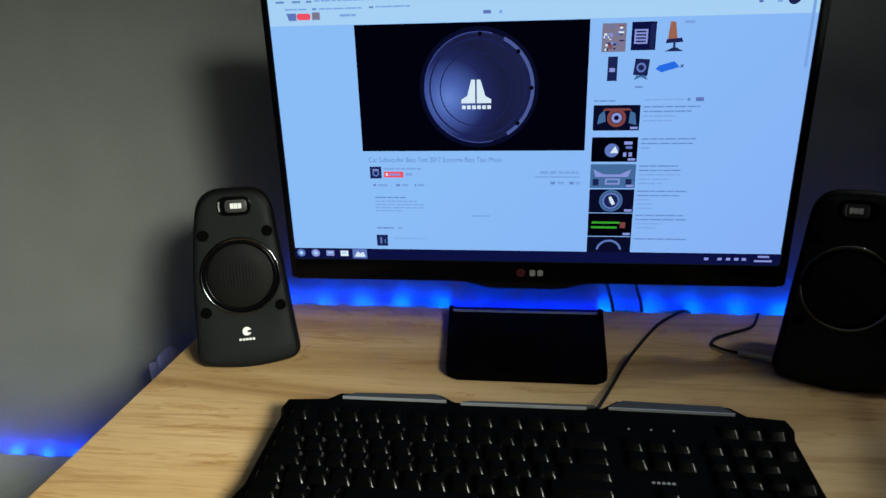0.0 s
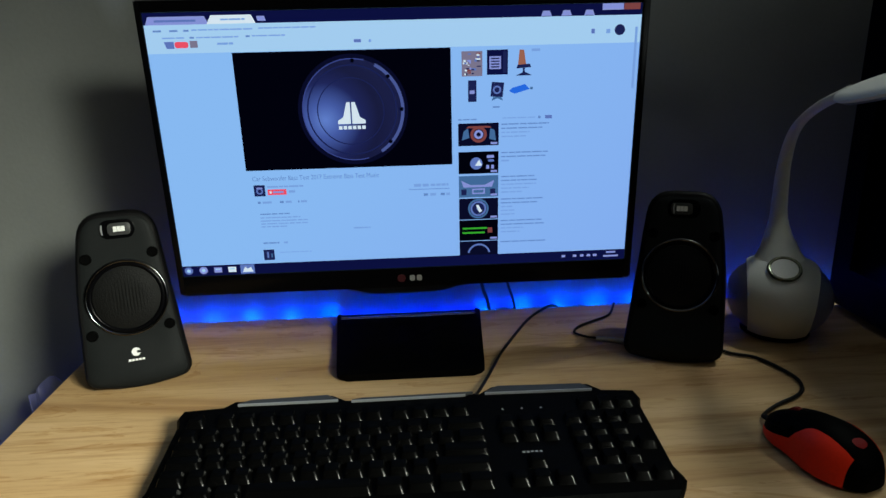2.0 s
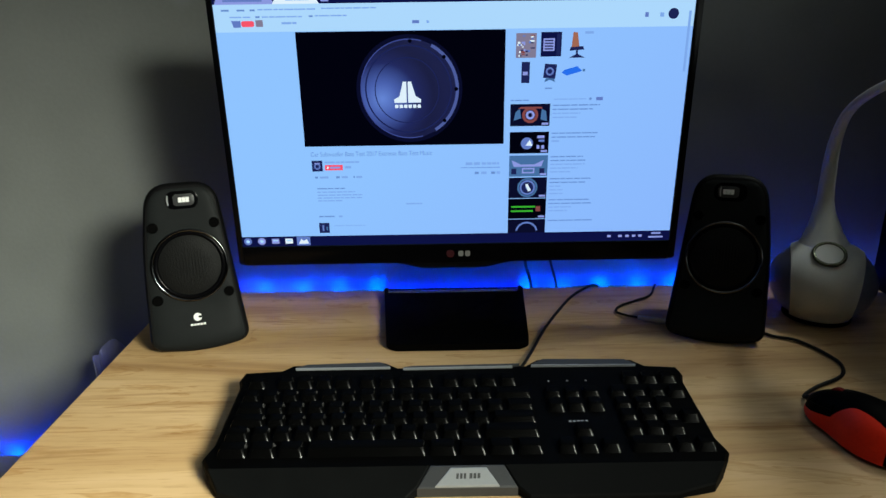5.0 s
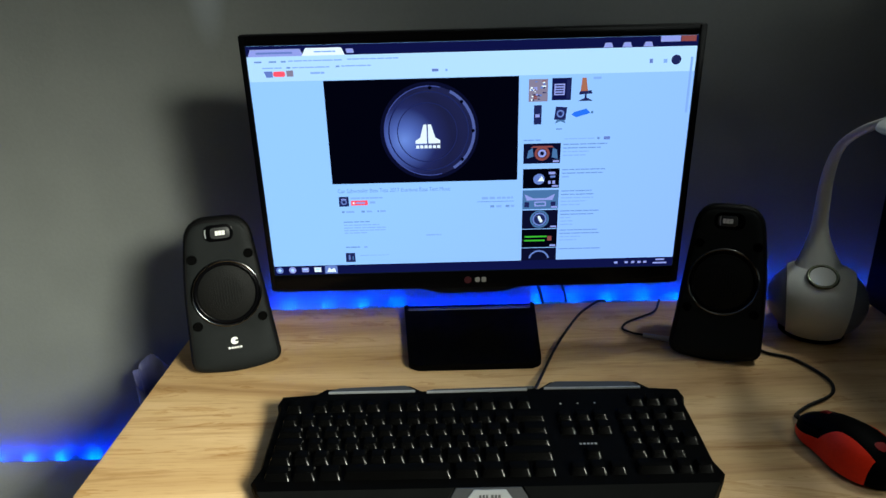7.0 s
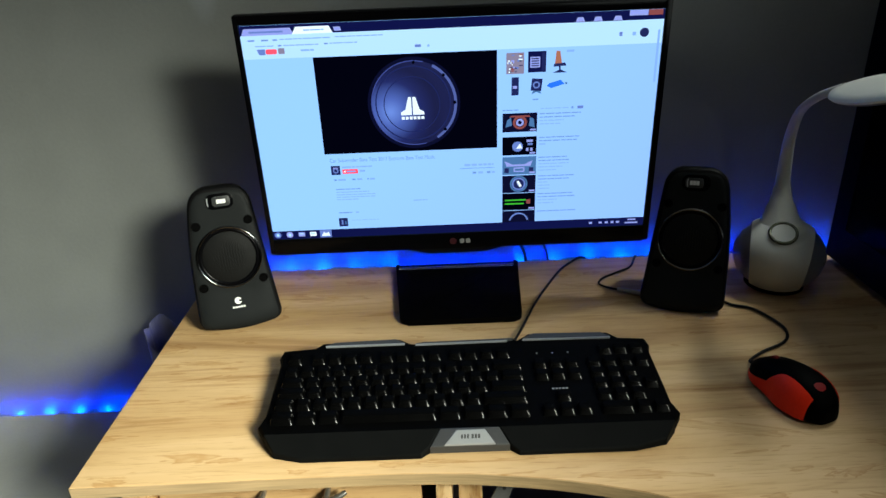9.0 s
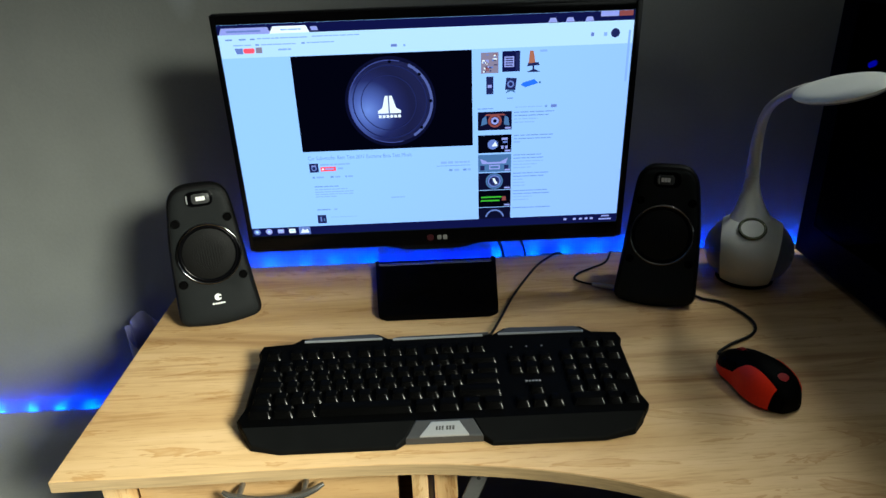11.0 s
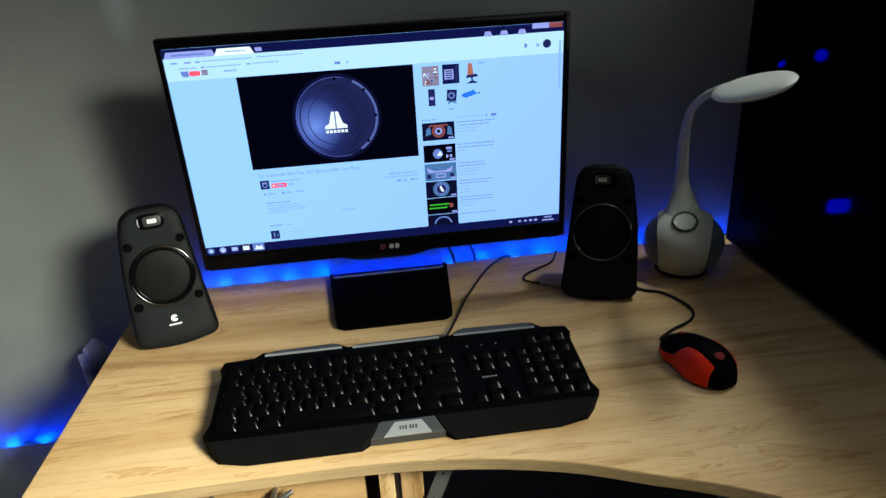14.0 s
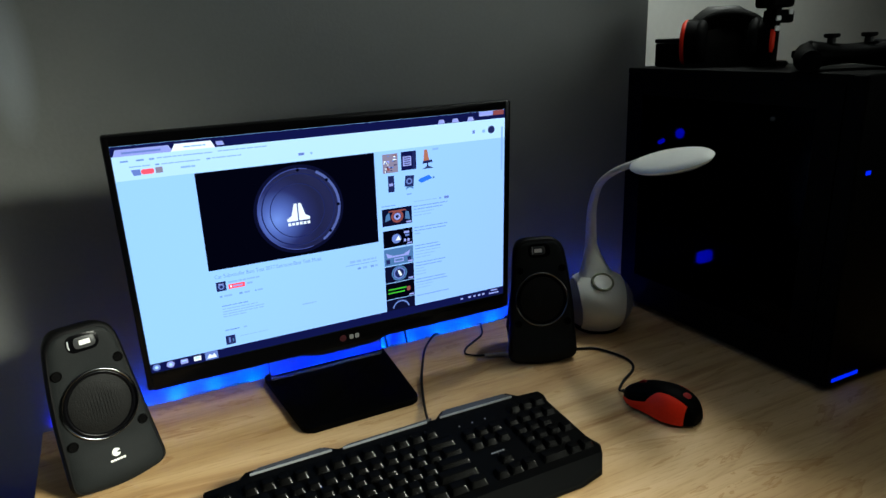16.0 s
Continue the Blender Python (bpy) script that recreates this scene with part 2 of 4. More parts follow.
def box(x0, x1, y0, y1, z0, z1, bevel=0.0, seg=2):
    bm = bmesh.new()
    bmesh.ops.create_cube(bm, size=1)
    for v in bm.verts:
        v.co = Vector((x0 + (v.co.x + .5) * (x1 - x0), y0 + (v.co.y + .5) * (y1 - y0), z0 + (v.co.z + .5) * (z1 - z0)))
    if bevel:
        bmesh.ops.bevel(bm, geom=bm.edges[:], offset=bevel, segments=seg, affect="EDGES", profile=0.6)
    return bm


def loft(loops, close=True, cap=True):
    """Skins rings of equal length; caps both ends."""
    bm = bmesh.new()
    rings = [[bm.verts.new(p) for p in ring] for ring in loops]
    n = len(rings[0])
    for a, b in zip(rings, rings[1:]):
        for i in range(n if close else n - 1):
            j = (i + 1) % n
            bm.faces.new((a[i], a[j], b[j], b[i]))
    if cap:
        bm.faces.new(rings[0][::-1])
        bm.faces.new(rings[-1])
    return bm


def slab(points, z0, z1, bevel=0.0, seg=2):
    """An outline in x, y raised from z0 to z1, its rims rounded."""
    bm = bmesh.new()
    bot = [bm.verts.new((x, y, z0)) for x, y in points]
    top = [bm.verts.new((x, y, z1)) for x, y in points]
    n = len(points)
    bm.faces.new(bot[::-1])
    bm.faces.new(top)
    for i in range(n):
        j = (i + 1) % n
        bm.faces.new((bot[i], bot[j], top[j], top[i]))
    if bevel:
        rim = [e for e in bm.edges if abs(e.verts[0].co.z - e.verts[1].co.z) < 1e-6]
        bmesh.ops.bevel(bm, geom=rim, offset=bevel, segments=seg, affect="EDGES", profile=0.6)
    return bm


def round_rect(w, h, r, cx=0.0, cy=0.0, seg=6):
    pts = []
    for k, (sx, sy) in enumerate(((1, 1), (-1, 1), (-1, -1), (1, -1))):
        for i in range(seg + 1):
            a = math.pi / 2 * (k + i / seg)
            pts.append((cx + sx * (w / 2 - r) + r * math.cos(a), cy + sy * (h / 2 - r) + r * math.sin(a)))
    return pts


def rounded(points, radii, seg=6):
    """Rounds the corners of an outline."""
    out, n = [], len(points)
    for i in range(n):
        p, a, b = Vector(points[i]), Vector(points[i - 1]), Vector(points[(i + 1) % n])
        r = radii[i] if isinstance(radii, (list, tuple)) else radii
        u, v = (a - p).normalized(), (b - p).normalized()
        s, e = p + u * min(r, (a - p).length * .48), p + v * min(r, (b - p).length * .48)
        for k in range(seg + 1):
            t = k / seg
            q = s * (1 - t) ** 2 + p * 2 * t * (1 - t) + e * t ** 2
            out.append((q.x, q.y))
    return out


def shrink(points, d):
    """Moves an outline inwards by d."""
    n, out = len(points), []
    area = sum(points[i - 1][0] * points[i][1] - points[i][0] * points[i - 1][1] for i in range(n))
    s = 1 if area > 0 else -1
    for i in range(n):
        a, p, b = Vector(points[i - 1]), Vector(points[i]), Vector(points[(i + 1) % n])
        t = (p - a).normalized() + (b - p).normalized()
        if t.length < 1e-6:
            out.append(tuple(p))
            continue
        t.normalize()
        out.append((p.x - s * t.y * d, p.y + s * t.x * d))
    return out


def disc(r, z0, z1, seg=32, bevel=0.0, r2=None):
    bm = bmesh.new()
    bmesh.ops.create_cone(bm, cap_ends=True, segments=seg, radius1=r, radius2=r if r2 is None else r2, depth=z1 - z0, matrix=Matrix.Translation((0, 0, (z0 + z1) / 2)))
    if bevel:
        rim = [e for e in bm.edges if abs(e.verts[0].co.z - e.verts[1].co.z) < 1e-6]
        bmesh.ops.bevel(bm, geom=rim, offset=bevel, segments=2, affect="EDGES")
    return bm


def ring(r, thick, seg=48, sides=10, flat=1.0):
    loops = []
    for i in range(seg):
        a = 2 * math.pi * i / seg
        loops.append([((r + thick * math.cos(b)) * math.cos(a), (r + thick * math.cos(b)) * math.sin(a), flat * thick * math.sin(b)) for b in (2 * math.pi * k / sides for k in range(sides))])
    bm = loft(loops + [loops[0]], cap=False)
    bmesh.ops.remove_doubles(bm, verts=bm.verts[:], dist=1e-6)
    return bm


def turned(profile, seg=40):
    """A body of revolution about z from (radius, z) pairs."""
    loops = [[(r * math.cos(2 * math.pi * i / seg), r * math.sin(2 * math.pi * i / seg), z) for i in range(seg)] for r, z in profile]
    return loft(loops)


def curve_points(points, n=40):
    """Catmull-Rom through the points."""
    p = [Vector(q) for q in points]
    p = [p[0] * 2 - p[1]] + p + [p[-1] * 2 - p[-2]]
    out = []
    for i in range(1, len(p) - 2):
        steps = max(2, n // (len(p) - 3))
        for k in range(steps):
            t = k / steps
            a, b, c, d = p[i - 1], p[i], p[i + 1], p[i + 2]
            out.append(0.5 * ((2 * b) + (c - a) * t + (2 * a - 5 * b + 4 * c - d) * t * t + (3 * b - a - 3 * c + d) * t ** 3))
    out.append(p[-2])
    return out


def tube(points, radius, n=40, sides=8):
    """A round tube along a smooth curve; radius a number or a function of 0..1."""
    pts = curve_points(points, n)
    loops, up = [], Vector((0.013, 0.021, 1))
    for i, p in enumerate(pts):
        t = (pts[min(i + 1, len(pts) - 1)] - pts[max(i - 1, 0)]).normalized()
        s = t.cross(up)
        if s.length < 0.05:
            s = t.cross(Vector((1, 0, 0)))
        s.normalize()
        w = t.cross(s)
        r = radius(i / (len(pts) - 1)) if callable(radius) else radius
        loops.append([tuple(p + (s * math.cos(2 * math.pi * k / sides) + w * math.sin(2 * math.pi * k / sides)) * r) for k in range(sides)])
    return loft(loops)


def move(bm, m):
    bmesh.ops.transform(bm, matrix=m, verts=bm.verts[:])
    return bm


# ---------------------------------------------------------------- room
def structure(name, bm, material, label="", smooth=0.0):
    return tagged(part(name, bm, material, smooth=smooth), label, kind="structure")


X0, X1, Y0, YW, ZC = -2.3, 2.6, -2.4, 1.075, 2.5
structure("floor", box(X0, X1, Y0, 2.2, -0.1, 0.0), FLOOR, "dark floor in the shade under the desk")
structure("ceiling", box(X0, X1, Y0, 2.2, ZC, ZC + 0.1), CEIL, "plain pale ceiling")
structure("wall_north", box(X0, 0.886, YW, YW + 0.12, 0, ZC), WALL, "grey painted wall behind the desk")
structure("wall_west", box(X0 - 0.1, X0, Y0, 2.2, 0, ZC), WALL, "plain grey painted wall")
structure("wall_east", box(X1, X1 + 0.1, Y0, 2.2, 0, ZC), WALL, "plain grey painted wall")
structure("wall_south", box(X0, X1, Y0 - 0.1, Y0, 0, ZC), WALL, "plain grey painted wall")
structure("wall_recess", box(0.70, X1, 1.32, 1.44, 0, ZC), WHITE_PAINT, "paler wall of the recess past the corner")


# ---------------------------------------------------------------- desk
def desk():
    d = thing("desk", "pale oak-laminate corner desk with a concave front edge", "desk")
    left, right, back = -0.309, 1.30, 1.051
    curve = [(0.0, 0.520), (0.05, 0.5195), (0.114, 0.517), (0.17, 0.511), (0.226, 0.502), (0.279, 0.4895), (0.331, 0.473), (0.39, 0.447), (0.453, 0.420), (0.495, 0.398), (0.545, 0.366), (0.585, 0.333), (0.625, 0.290), (0.665, 0.225), (0.70, 0.13), (0.72, 0.0), (0.73, -0.3)]
    smooth_front = [(p.x, p.y) for p in curve_points([(x, y, 0) for x, y in curve], 80)]
    outline = [(left, 0.517), *smooth_front, (right, -0.3), (right, back), (left, back)]
    part("desktop", slab(outline, 0.7335, 0.750, 0.0014, 2), OAK, d, smooth=30)
    # edge banding, a hair proud of the board
    def band(points, z0=0.7347, z1=0.7488, out=0.0009):
        loops = []
        for i, (x, y) in enumerate(points):
            a, b = Vector(points[max(i - 1, 0)]), Vector(points[min(i + 1, len(points) - 1)])
            t = (b - a).normalized()
            nx, ny = t.y * out, -t.x * out
            loops.append([(x - nx, y - ny, z0), (x + nx, y + ny, z0), (x + nx, y + ny, z1), (x - nx, y - ny, z1)])
        return loft(loops)
    part("edge_band", band([(left, 0.517), *smooth_front]), EDGE, d, "paler edge banding")
    part("edge_band", band([(left, back), (left, 0.517)]), EDGE, d, "paler edge banding")
    part("side_panel", box(-0.274, -0.243, 0.548, 1.03, 0.0, 0.7333, 0.001), OAK_UP, d)
    part("side_panel", box(0.094, 0.113, 0.545, 1.03, 0.0, 0.7333, 0.001), OAK_UP, d)
    part("side_panel", box(1.26, 1.279, -0.25, 1.03, 0.0, 0.7333, 0.001), OAK_UP, d)
    part("runner_panel", box(0.121, 0.149, 0.558, 0.98, 0.585, 0.7333, 0.001), OAK_UP, d)
    part("shelf", box(-0.2428, 0.0938, 0.60, 1.02, 0.555, 0.573), OAK, d)
    part("drawer_floor", box(-0.22, 0.07, 0.5792, 0.98, 0.60, 0.606), OAK, d)
    drawer = part("drawer_front", box(-0.238, 0.076, 0.561, 0.579, 0.585, 0.7285, 0.0012), OAK, d)
    pts = [(-0.132, 0.546, 0.6950), (-0.121, 0.541, 0.6925), (-0.094, 0.5375, 0.6890), (-0.073, 0.537, 0.6885), (-0.045, 0.5375, 0.6905), (-0.024, 0.541, 0.6960), (-0.011, 0.546, 0.7010)]
    part("handle", tube(pts, lambda t: 0.0026 + 0.0024 * math.sin(math.pi * t) ** 0.7, 48, 14), PEWTER, drawer, "brushed steel bow handle")
    for x, z in ((-0.112, 0.6925), (-0.035, 0.6940)):
        part("handle_post", move(disc(0.0036, -0.011, 0.011, 14, 0.0008), pose(x, 0.5505, z, 90)), PEWTER, drawer)
    # metal runner beside the drawer box
    at = pose(0.1640, 0.553, 0.664, 0, 21, 0)
    part("runner", move(box(-0.0085, 0.0085, -0.001, 0.001, -0.055, 0.055, 0.0005), at), STEEL, d, "folded steel drawer runner")
    part("runner_lip", move(box(0.0086, 0.0105, -0.001, 0.009, -0.055, 0.055, 0.0004), at), STEEL, d)
    for dz in (-0.042, -0.012, 0.03):
        part("runner_hole", move(disc(0.0024, -0.0006, 0.0006, 14), at @ pose(0, -0.0014, dz, 90)), DARK_PRINT, d)
    part("roller", move(disc(0.0085, -0.002, 0.002, 24, 0.0008), pose(0.1490, 0.549, 0.622, 90)), PRINT, d, "white plastic roller")
    part("roller_screw", move(disc(0.003, -0.003, 0.003, 12, 0.0006), pose(0.1490, 0.549, 0.622, 90)), STEEL, d)
    return d


desk()


# ---------------------------------------------------------------- blue light strips
def led_strip(name, x0, x1, y, z, label, first, pitch=0.0605):
    s = thing(name, label, "light strip", pose(0, 0, 0))
    part("tape", box(x0, x1, y, y + 0.006, z - 0.003, z + 0.0025, 0.0005), LED_TAPE, s)
    me = None
    x = first
    while x < x1 - 0.01:
        if x > x0 + 0.01:
            if me is None:
                me = mesh_of("led", box(-0.0028, 0.0028, -0.0009, 0.0009, -0.002, 0.002, 0.0004, 1), LED, 30)
            o = new("led", me)
            o.parent = s
            o.matrix_basis = pose(x, y + 0.0070, z, 42)
        x += pitch
    return s


led_strip("led_strip", -0.27, 0.86, 1.0522, 0.7425, "blue LED strip stuck along the desk's back edge", -0.297, 0.0615)
led_strip("led_strip", -1.62, -0.33, 1.0572, 0.4365, "blue LED strip along the back edge of the low bench", -1.569, 0.0615)


# ---------------------------------------------------------------- low bench beside the desk
def bench():
    b = thing("low_bench", "low bench with a smooth light grey top beside the desk", "bench")
    part("top", box(-1.7, -0.285, 0.18, 1.056, 0.395, 0.450, 0.006, 3), COVER, b)
    part("body", box(-1.68, -0.31, 0.205, 1.05, 0.0, 0.395, 0.003), COVER, b)
    part("seam", box(-1.69, -0.62, 0.808, 0.811, 0.4495, 0.4508), GREY, b)
    return b


bench()


def cushion():
    loops = []
    for k in range(9):
        t = k / 8
        z = 0.451 + 0.085 * t
        s = math.sin(math.pi * (0.12 + 0.76 * t)) ** 0.6
        loops.append([(x * s, y * s, z) for x, y in round_rect(0.34, 0.30, 0.10, seg=8)])
    ob = part("cushion", loft(loops), CUSHION, smooth=60, m=pose(-0.53, 0.40, 0, 0, 0, 18))
    return tagged(ob, "pale plump fabric cushion on the grey bench", "cushion")


cushion()


# ---------------------------------------------------------------- monitor
def monitor():
    """Local frame: x across, z up from the housing's lower edge, screen faces -y; the lower edge sits at the pose's place."""
    LOWER, LEAN_M = 0.853, 2.6
    top = thing("monitor", "black flat monitor on a clear acrylic neck, showing a video page", "monitor", pose(0.1340, 0.892, LOWER, LEAN_M))
    W, H, C = 0.5816, 0.354, 0.004
    outer = rounded([(C - W / 2, 0), (-0.075, 0), (-0.045, -0.009), (0.045, -0.009), (0.075, 0), (C + W / 2, 0), (C + W / 2, H), (C - W / 2, H)], [0.004, 0.02, 0.012, 0.012, 0.02, 0.004, 0.004, 0.004], 4)
    def xz(points, y):
        return [(x, y, z) for x, z in points]
    part("housing", loft([xz(shrink(outer, 0.0015), 0.0), xz(outer, 0.002), xz(outer, 0.012), xz(shrink(outer, 0.012), 0.022), xz(shrink(outer, 0.05), 0.034)]), BLACK, top)
    sx, sz0, sw, sh = -0.2785, 0.0275, 0.563, 0.31275
    # bezel: four bars standing proud of the panel
    for n, (a, b, c, d) in enumerate(((C - W / 2 + 0.001, sx - 0.0005, 0.004, H - 0.001), (sx + sw + 0.0005, C + W / 2 - 0.001, 0.004, H - 0.001), (sx - 0.0005, sx + sw + 0.0005, sz0 + sh + 0.0005, H - 0.001), (sx - 0.0005, sx + sw + 0.0005, 0.001, sz0 - 0.0005))):
        part("bezel", box(a, b, -0.0028, 0.0006, c, d, 0.0007), GLOSS, top)
    screen = part("screen", box(sx, sx + sw, -0.0012, 0.0004, sz0, sz0 + sh), lit_page(), top, "lit screen with a pale blue-white web page", 0)

    # page: u to the right and v down, on a sheet 1920 by 1080
    colours = {
        "ink": (0.14, 0.28, 0.62), "faint": (0.21, 0.40, 0.82), "black": (0.0005, 0.0007, 0.004), "navy": (0.004, 0.006, 0.055), "tab": (0.26, 0.32, 0.75),
        "pale": (0.42, 0.70, 1.0), "red": (0.95, 0.09, 0.15), "white": (0.75, 0.9, 1.0), "deep": (0.012, 0.018, 0.09), "blue": (0.02, 0.16, 0.85), "arc": (0.075, 0.11, 0.34), "rust": (0.22, 0.06, 0.06), "green": (0.04, 0.42, 0.03),
        "steel": (0.06, 0.16, 0.36), "mid": (0.12, 0.2, 0.55), "ring": (0.22, 0.3, 0.80), "brown": (0.22, 0.2, 0.3), "orange": (0.36, 0.14, 0.09), "dusk": (0.05, 0.075, 0.30), "gloom": (0.003, 0.004, 0.022)}
    made = {}

    def lit(c):
        if c not in made:
            made[c] = glow("display_" + c, colours[c], 1.26)
        return made[c]

    def at(u, v, level):
        u += 9.5 * (u / 300 if u < 300 else max(0.0, (1164 - u) / 864))
        return (sx + u / 1920 * sw, -0.0012 - 0.00008 * level, sz0 + sh - v / 1080 * sh)

    def flat(name, points, colour, level=1, label=""):
        bm = bmesh.new()
        bm.faces.new([bm.verts.new(at(u, v, level)) for u, v in points])
        return part(name, bm, lit(colour) if isinstance(colour, str) else colour, screen, label, 0)

    words = random.Random(11)

    def rect(name, u0, v0, u1, v1, colour, level=1, label=""):
        if name == "text_bar" and u1 - u0 > 40 and colour in ("ink", "faint"):
            # a line of small bars, as long as words
            bm = bmesh.new()
            u = u0
            while u < u1 - 4:
                e = min(u1, u + words.uniform(14, 46))
                bm.faces.new([bm.verts.new(at(a, b, level)) for a, b in ((u, v1 - 1), (e, v1 - 1), (e, v0 + 1), (u, v0 + 1))])
                u = e + words.uniform(2.5, 4.5)
            return part(name, bm, lit(colour), screen, label, 0)
        return flat(name, [(u0, v1), (u1, v1), (u1, v0), (u0, v0)], colour, level, label)

    def round_flat(name, u, v, r, colour, level=2, n=40, r2=None, a0=0.0, a1=360.0):
        """A disc, or with r2 a ring or an arc of it."""
        bm = bmesh.new()
        angles = [radians(a0 + (a1 - a0) * i / n) for i in range(n + 1)]
        if r2 is None:
            bm.faces.new([bm.verts.new(at(u + r * math.cos(a), v - r * math.sin(a), level)) for a in angles[:-1]])
        else:
            pts = [(bm.verts.new(at(u + r * math.cos(a), v - r * math.sin(a), level)), bm.verts.new(at(u + r2 * math.cos(a), v - r2 * math.sin(a), level))) for a in angles]
            for (a, b), (c, d) in zip(pts, pts[1:]):
                bm.faces.new((a, b, d, c))
        return part(name, bm, lit(colour) if isinstance(colour, str) else colour, screen, "", 0)

    # browser frame
    rect("tab_strip", 0, 0, 1920, 44, "navy", 1)
    flat("browser_tab", [(6, 44), (236, 44), (222, 14), (18, 14)], "tab", 2)
    flat("browser_tab", [(228, 44), (412, 44), (396, 12), (246, 12)], "white", 3)
    flat("new_tab_button", [(420, 36), (452, 36), (446, 18), (416, 18)], "tab", 2)
    rect("text_bar", 40, 26, 190, 34, "mid", 3)
    rect("text_bar", 280, 24, 372, 32, "faint", 4)
    rect("window_buttons", 1762, 0, 1846, 24, "tab", 2)
    rect("window_buttons", 1848, 0, 1912, 24, "rust", 2)
    for u in (1520, 1600, 1690):
        flat("desktop_icon", [(u, 42), (u + 42, 42), (u + 34, 22), (u + 8, 22)], "tab", 2)
    rect("toolbar", 0, 44, 1920, 150, "pale", 1)
    for u0, u1, v in ((30, 60, 66), (90, 120, 66), (140, 160, 66), (170, 400, 64), (420, 640, 62), (60, 140, 92), (160, 176, 92), (184, 340, 92), (368, 384, 91), (392, 520, 90)):
        rect("text_bar", u0, v - 3, u1, v + 4, "faint" if u1 - u0 > 40 else "ink", 2)
    flat("site_logo", [(64, 106), (100, 106), (100, 132), (72, 132)], "mid", 2)
    flat("site_logo", [(102, 112), (108, 107), (146, 107), (152, 112), (152, 125), (146, 130), (108, 130), (102, 125)], "red", 3)
    rect("site_logo", 158, 104, 186, 130, "brown", 2)
    rect("text_bar", 258, 112, 318, 122, "faint", 2)
    rect("search_button", 784, 112, 812, 124, "mid", 2)
    rect("text_bar", 842, 114, 852, 124, "faint", 2)
    round_flat("avatar", 1836, 100, 21, "deep", 2, 24)
    rect("text_bar", 1722, 94, 1736, 112, "mid", 2)
    rect("text_bar", 1782, 96, 1798, 112, "faint", 2)
    rect("scroll_bar", 1898, 90, 1908, 330, "faint", 2)

    # the video: a loudspeaker cone in blue light
    rect("video", 307, 152, 1164, 624, "black", 2, "dark video of a loudspeaker cone")
    m = bpy.data.materials.new("display_cone")
    m.use_nodes = True
    n, l = m.node_tree.nodes, m.node_tree.links
    b = n["Principled BSDF"]
    b.inputs["Base Color"].default_value = (0, 0, 0, 1)
    tc, mp, gr = n.new("ShaderNodeTexCoord"), n.new("ShaderNodeMapping"), n.new("ShaderNodeTexNoise")
    cx, _, cz = at(650, 425, 0)
    mp.inputs["Location"].default_value = (-cx, 0, -cz)
    l.new(tc.outputs["Object"], mp.inputs["Vector"])
    ln = n.new("ShaderNodeVectorMath")
    ln.operation = "LENGTH"
    l.new(mp.outputs[0], ln.inputs[0])
    rp = n.new("ShaderNodeValToRGB")
    for p, c in ((0.0, (0.16, 0.30, 0.85)), (0.25, (0.075, 0.14, 0.52)), (0.55, (0.010, 0.018, 0.13)), (0.8, (0.004, 0.007, 0.06)), (1.0, (0.006, 0.010, 0.075))):
        e = rp.color_ramp.elements.new(p) if p not in (0.0, 1.0) else rp.color_ramp.elements[0 if p == 0.0 else -1]
        e.color = (*c, 1)
    mr = n.new("ShaderNodeMapRange")
    mr.inputs["From Min"].default_value, mr.inputs["From Max"].default_value = 0.0, 0.078
    l.new(ln.outputs["Value"], mr.inputs[0])
    l.new(mr.outputs[0], rp.inputs[0])
    l.new(rp.outputs[0], b.inputs["Emission Color"])
    b.inputs["Emission Strength"].default_value = 1.0
    U, V = 765, 388
    round_flat("cone_halo", U, V, 222, "gloom", 3, 48)
    round_flat("cone_picture", U, V, 204, m, 4, 56)
    round_flat("cone_edge", U, V, 207, "arc", 5, 44, 194, -58, 62)
    round_flat("cone_edge", U, V, 205, "dusk", 5, 40, 201, 75, 285)
    round_flat("cone_groove", U - 4, V, 182, "deep", 5, 48, 176)
    round_flat("cone_groove", U - 10, V + 4, 136, "deep", 5, 48, 132)
    for a in (88, 42, 0, -42):
        round_flat("cone_bolt", U + 196 * math.cos(radians(a)), V - 196 * math.sin(radians(a)), 8, "black", 6, 12)
    flat("picture_mark", [(700, 442), (752, 442), (752, 355), (738, 355), (722, 415), (700, 428)], "white", 6)
    flat("picture_mark", [(758, 442), (812, 442), (812, 428), (790, 415), (772, 355), (758, 355)], "white", 6)
    for k in range(6):
        rect("picture_mark", 702 + 19 * k, 450, 716 + 19 * k, 464, "white", 6)

    # below the video
    txt = bpy.data.curves.new("title_text", "FONT")
    txt.body = "Car Subwoofer Bass Test 2017 Extreme Bass Test Music"
    txt.size = 0.0081
    t = new("title_text", txt)
    bpy.context.view_layer.update()
    me = bpy.data.meshes.new_from_object(t.evaluated_get(bpy.context.evaluated_depsgraph_get()))
    bpy.data.objects.remove(t)
    wide = max(v.co.x for v in me.vertices)
    me.materials.clear()
    me.materials.append(lit("ink"))
    t = new("title_text", me)
    t.parent = screen
    x, y, z = at(328, 668, 2)
    k = (520 / 1920 * sw) / wide
    t.matrix_basis = Matrix.Translation((x, y, z)) @ Euler((radians(90), 0, 0)).to_matrix().to_4x4() @ Matrix.Diagonal((k, 1, 1, 1))
    rect("avatar", 330, 686, 376, 734, "deep", 2)
    round_flat("avatar_mark", 353, 712, 14, "mid", 3, 20, 8)
    rect("avatar_mark", 341, 696, 365, 702, "tab", 3)
    rect("text_bar", 386, 690, 536, 699, "faint", 2)
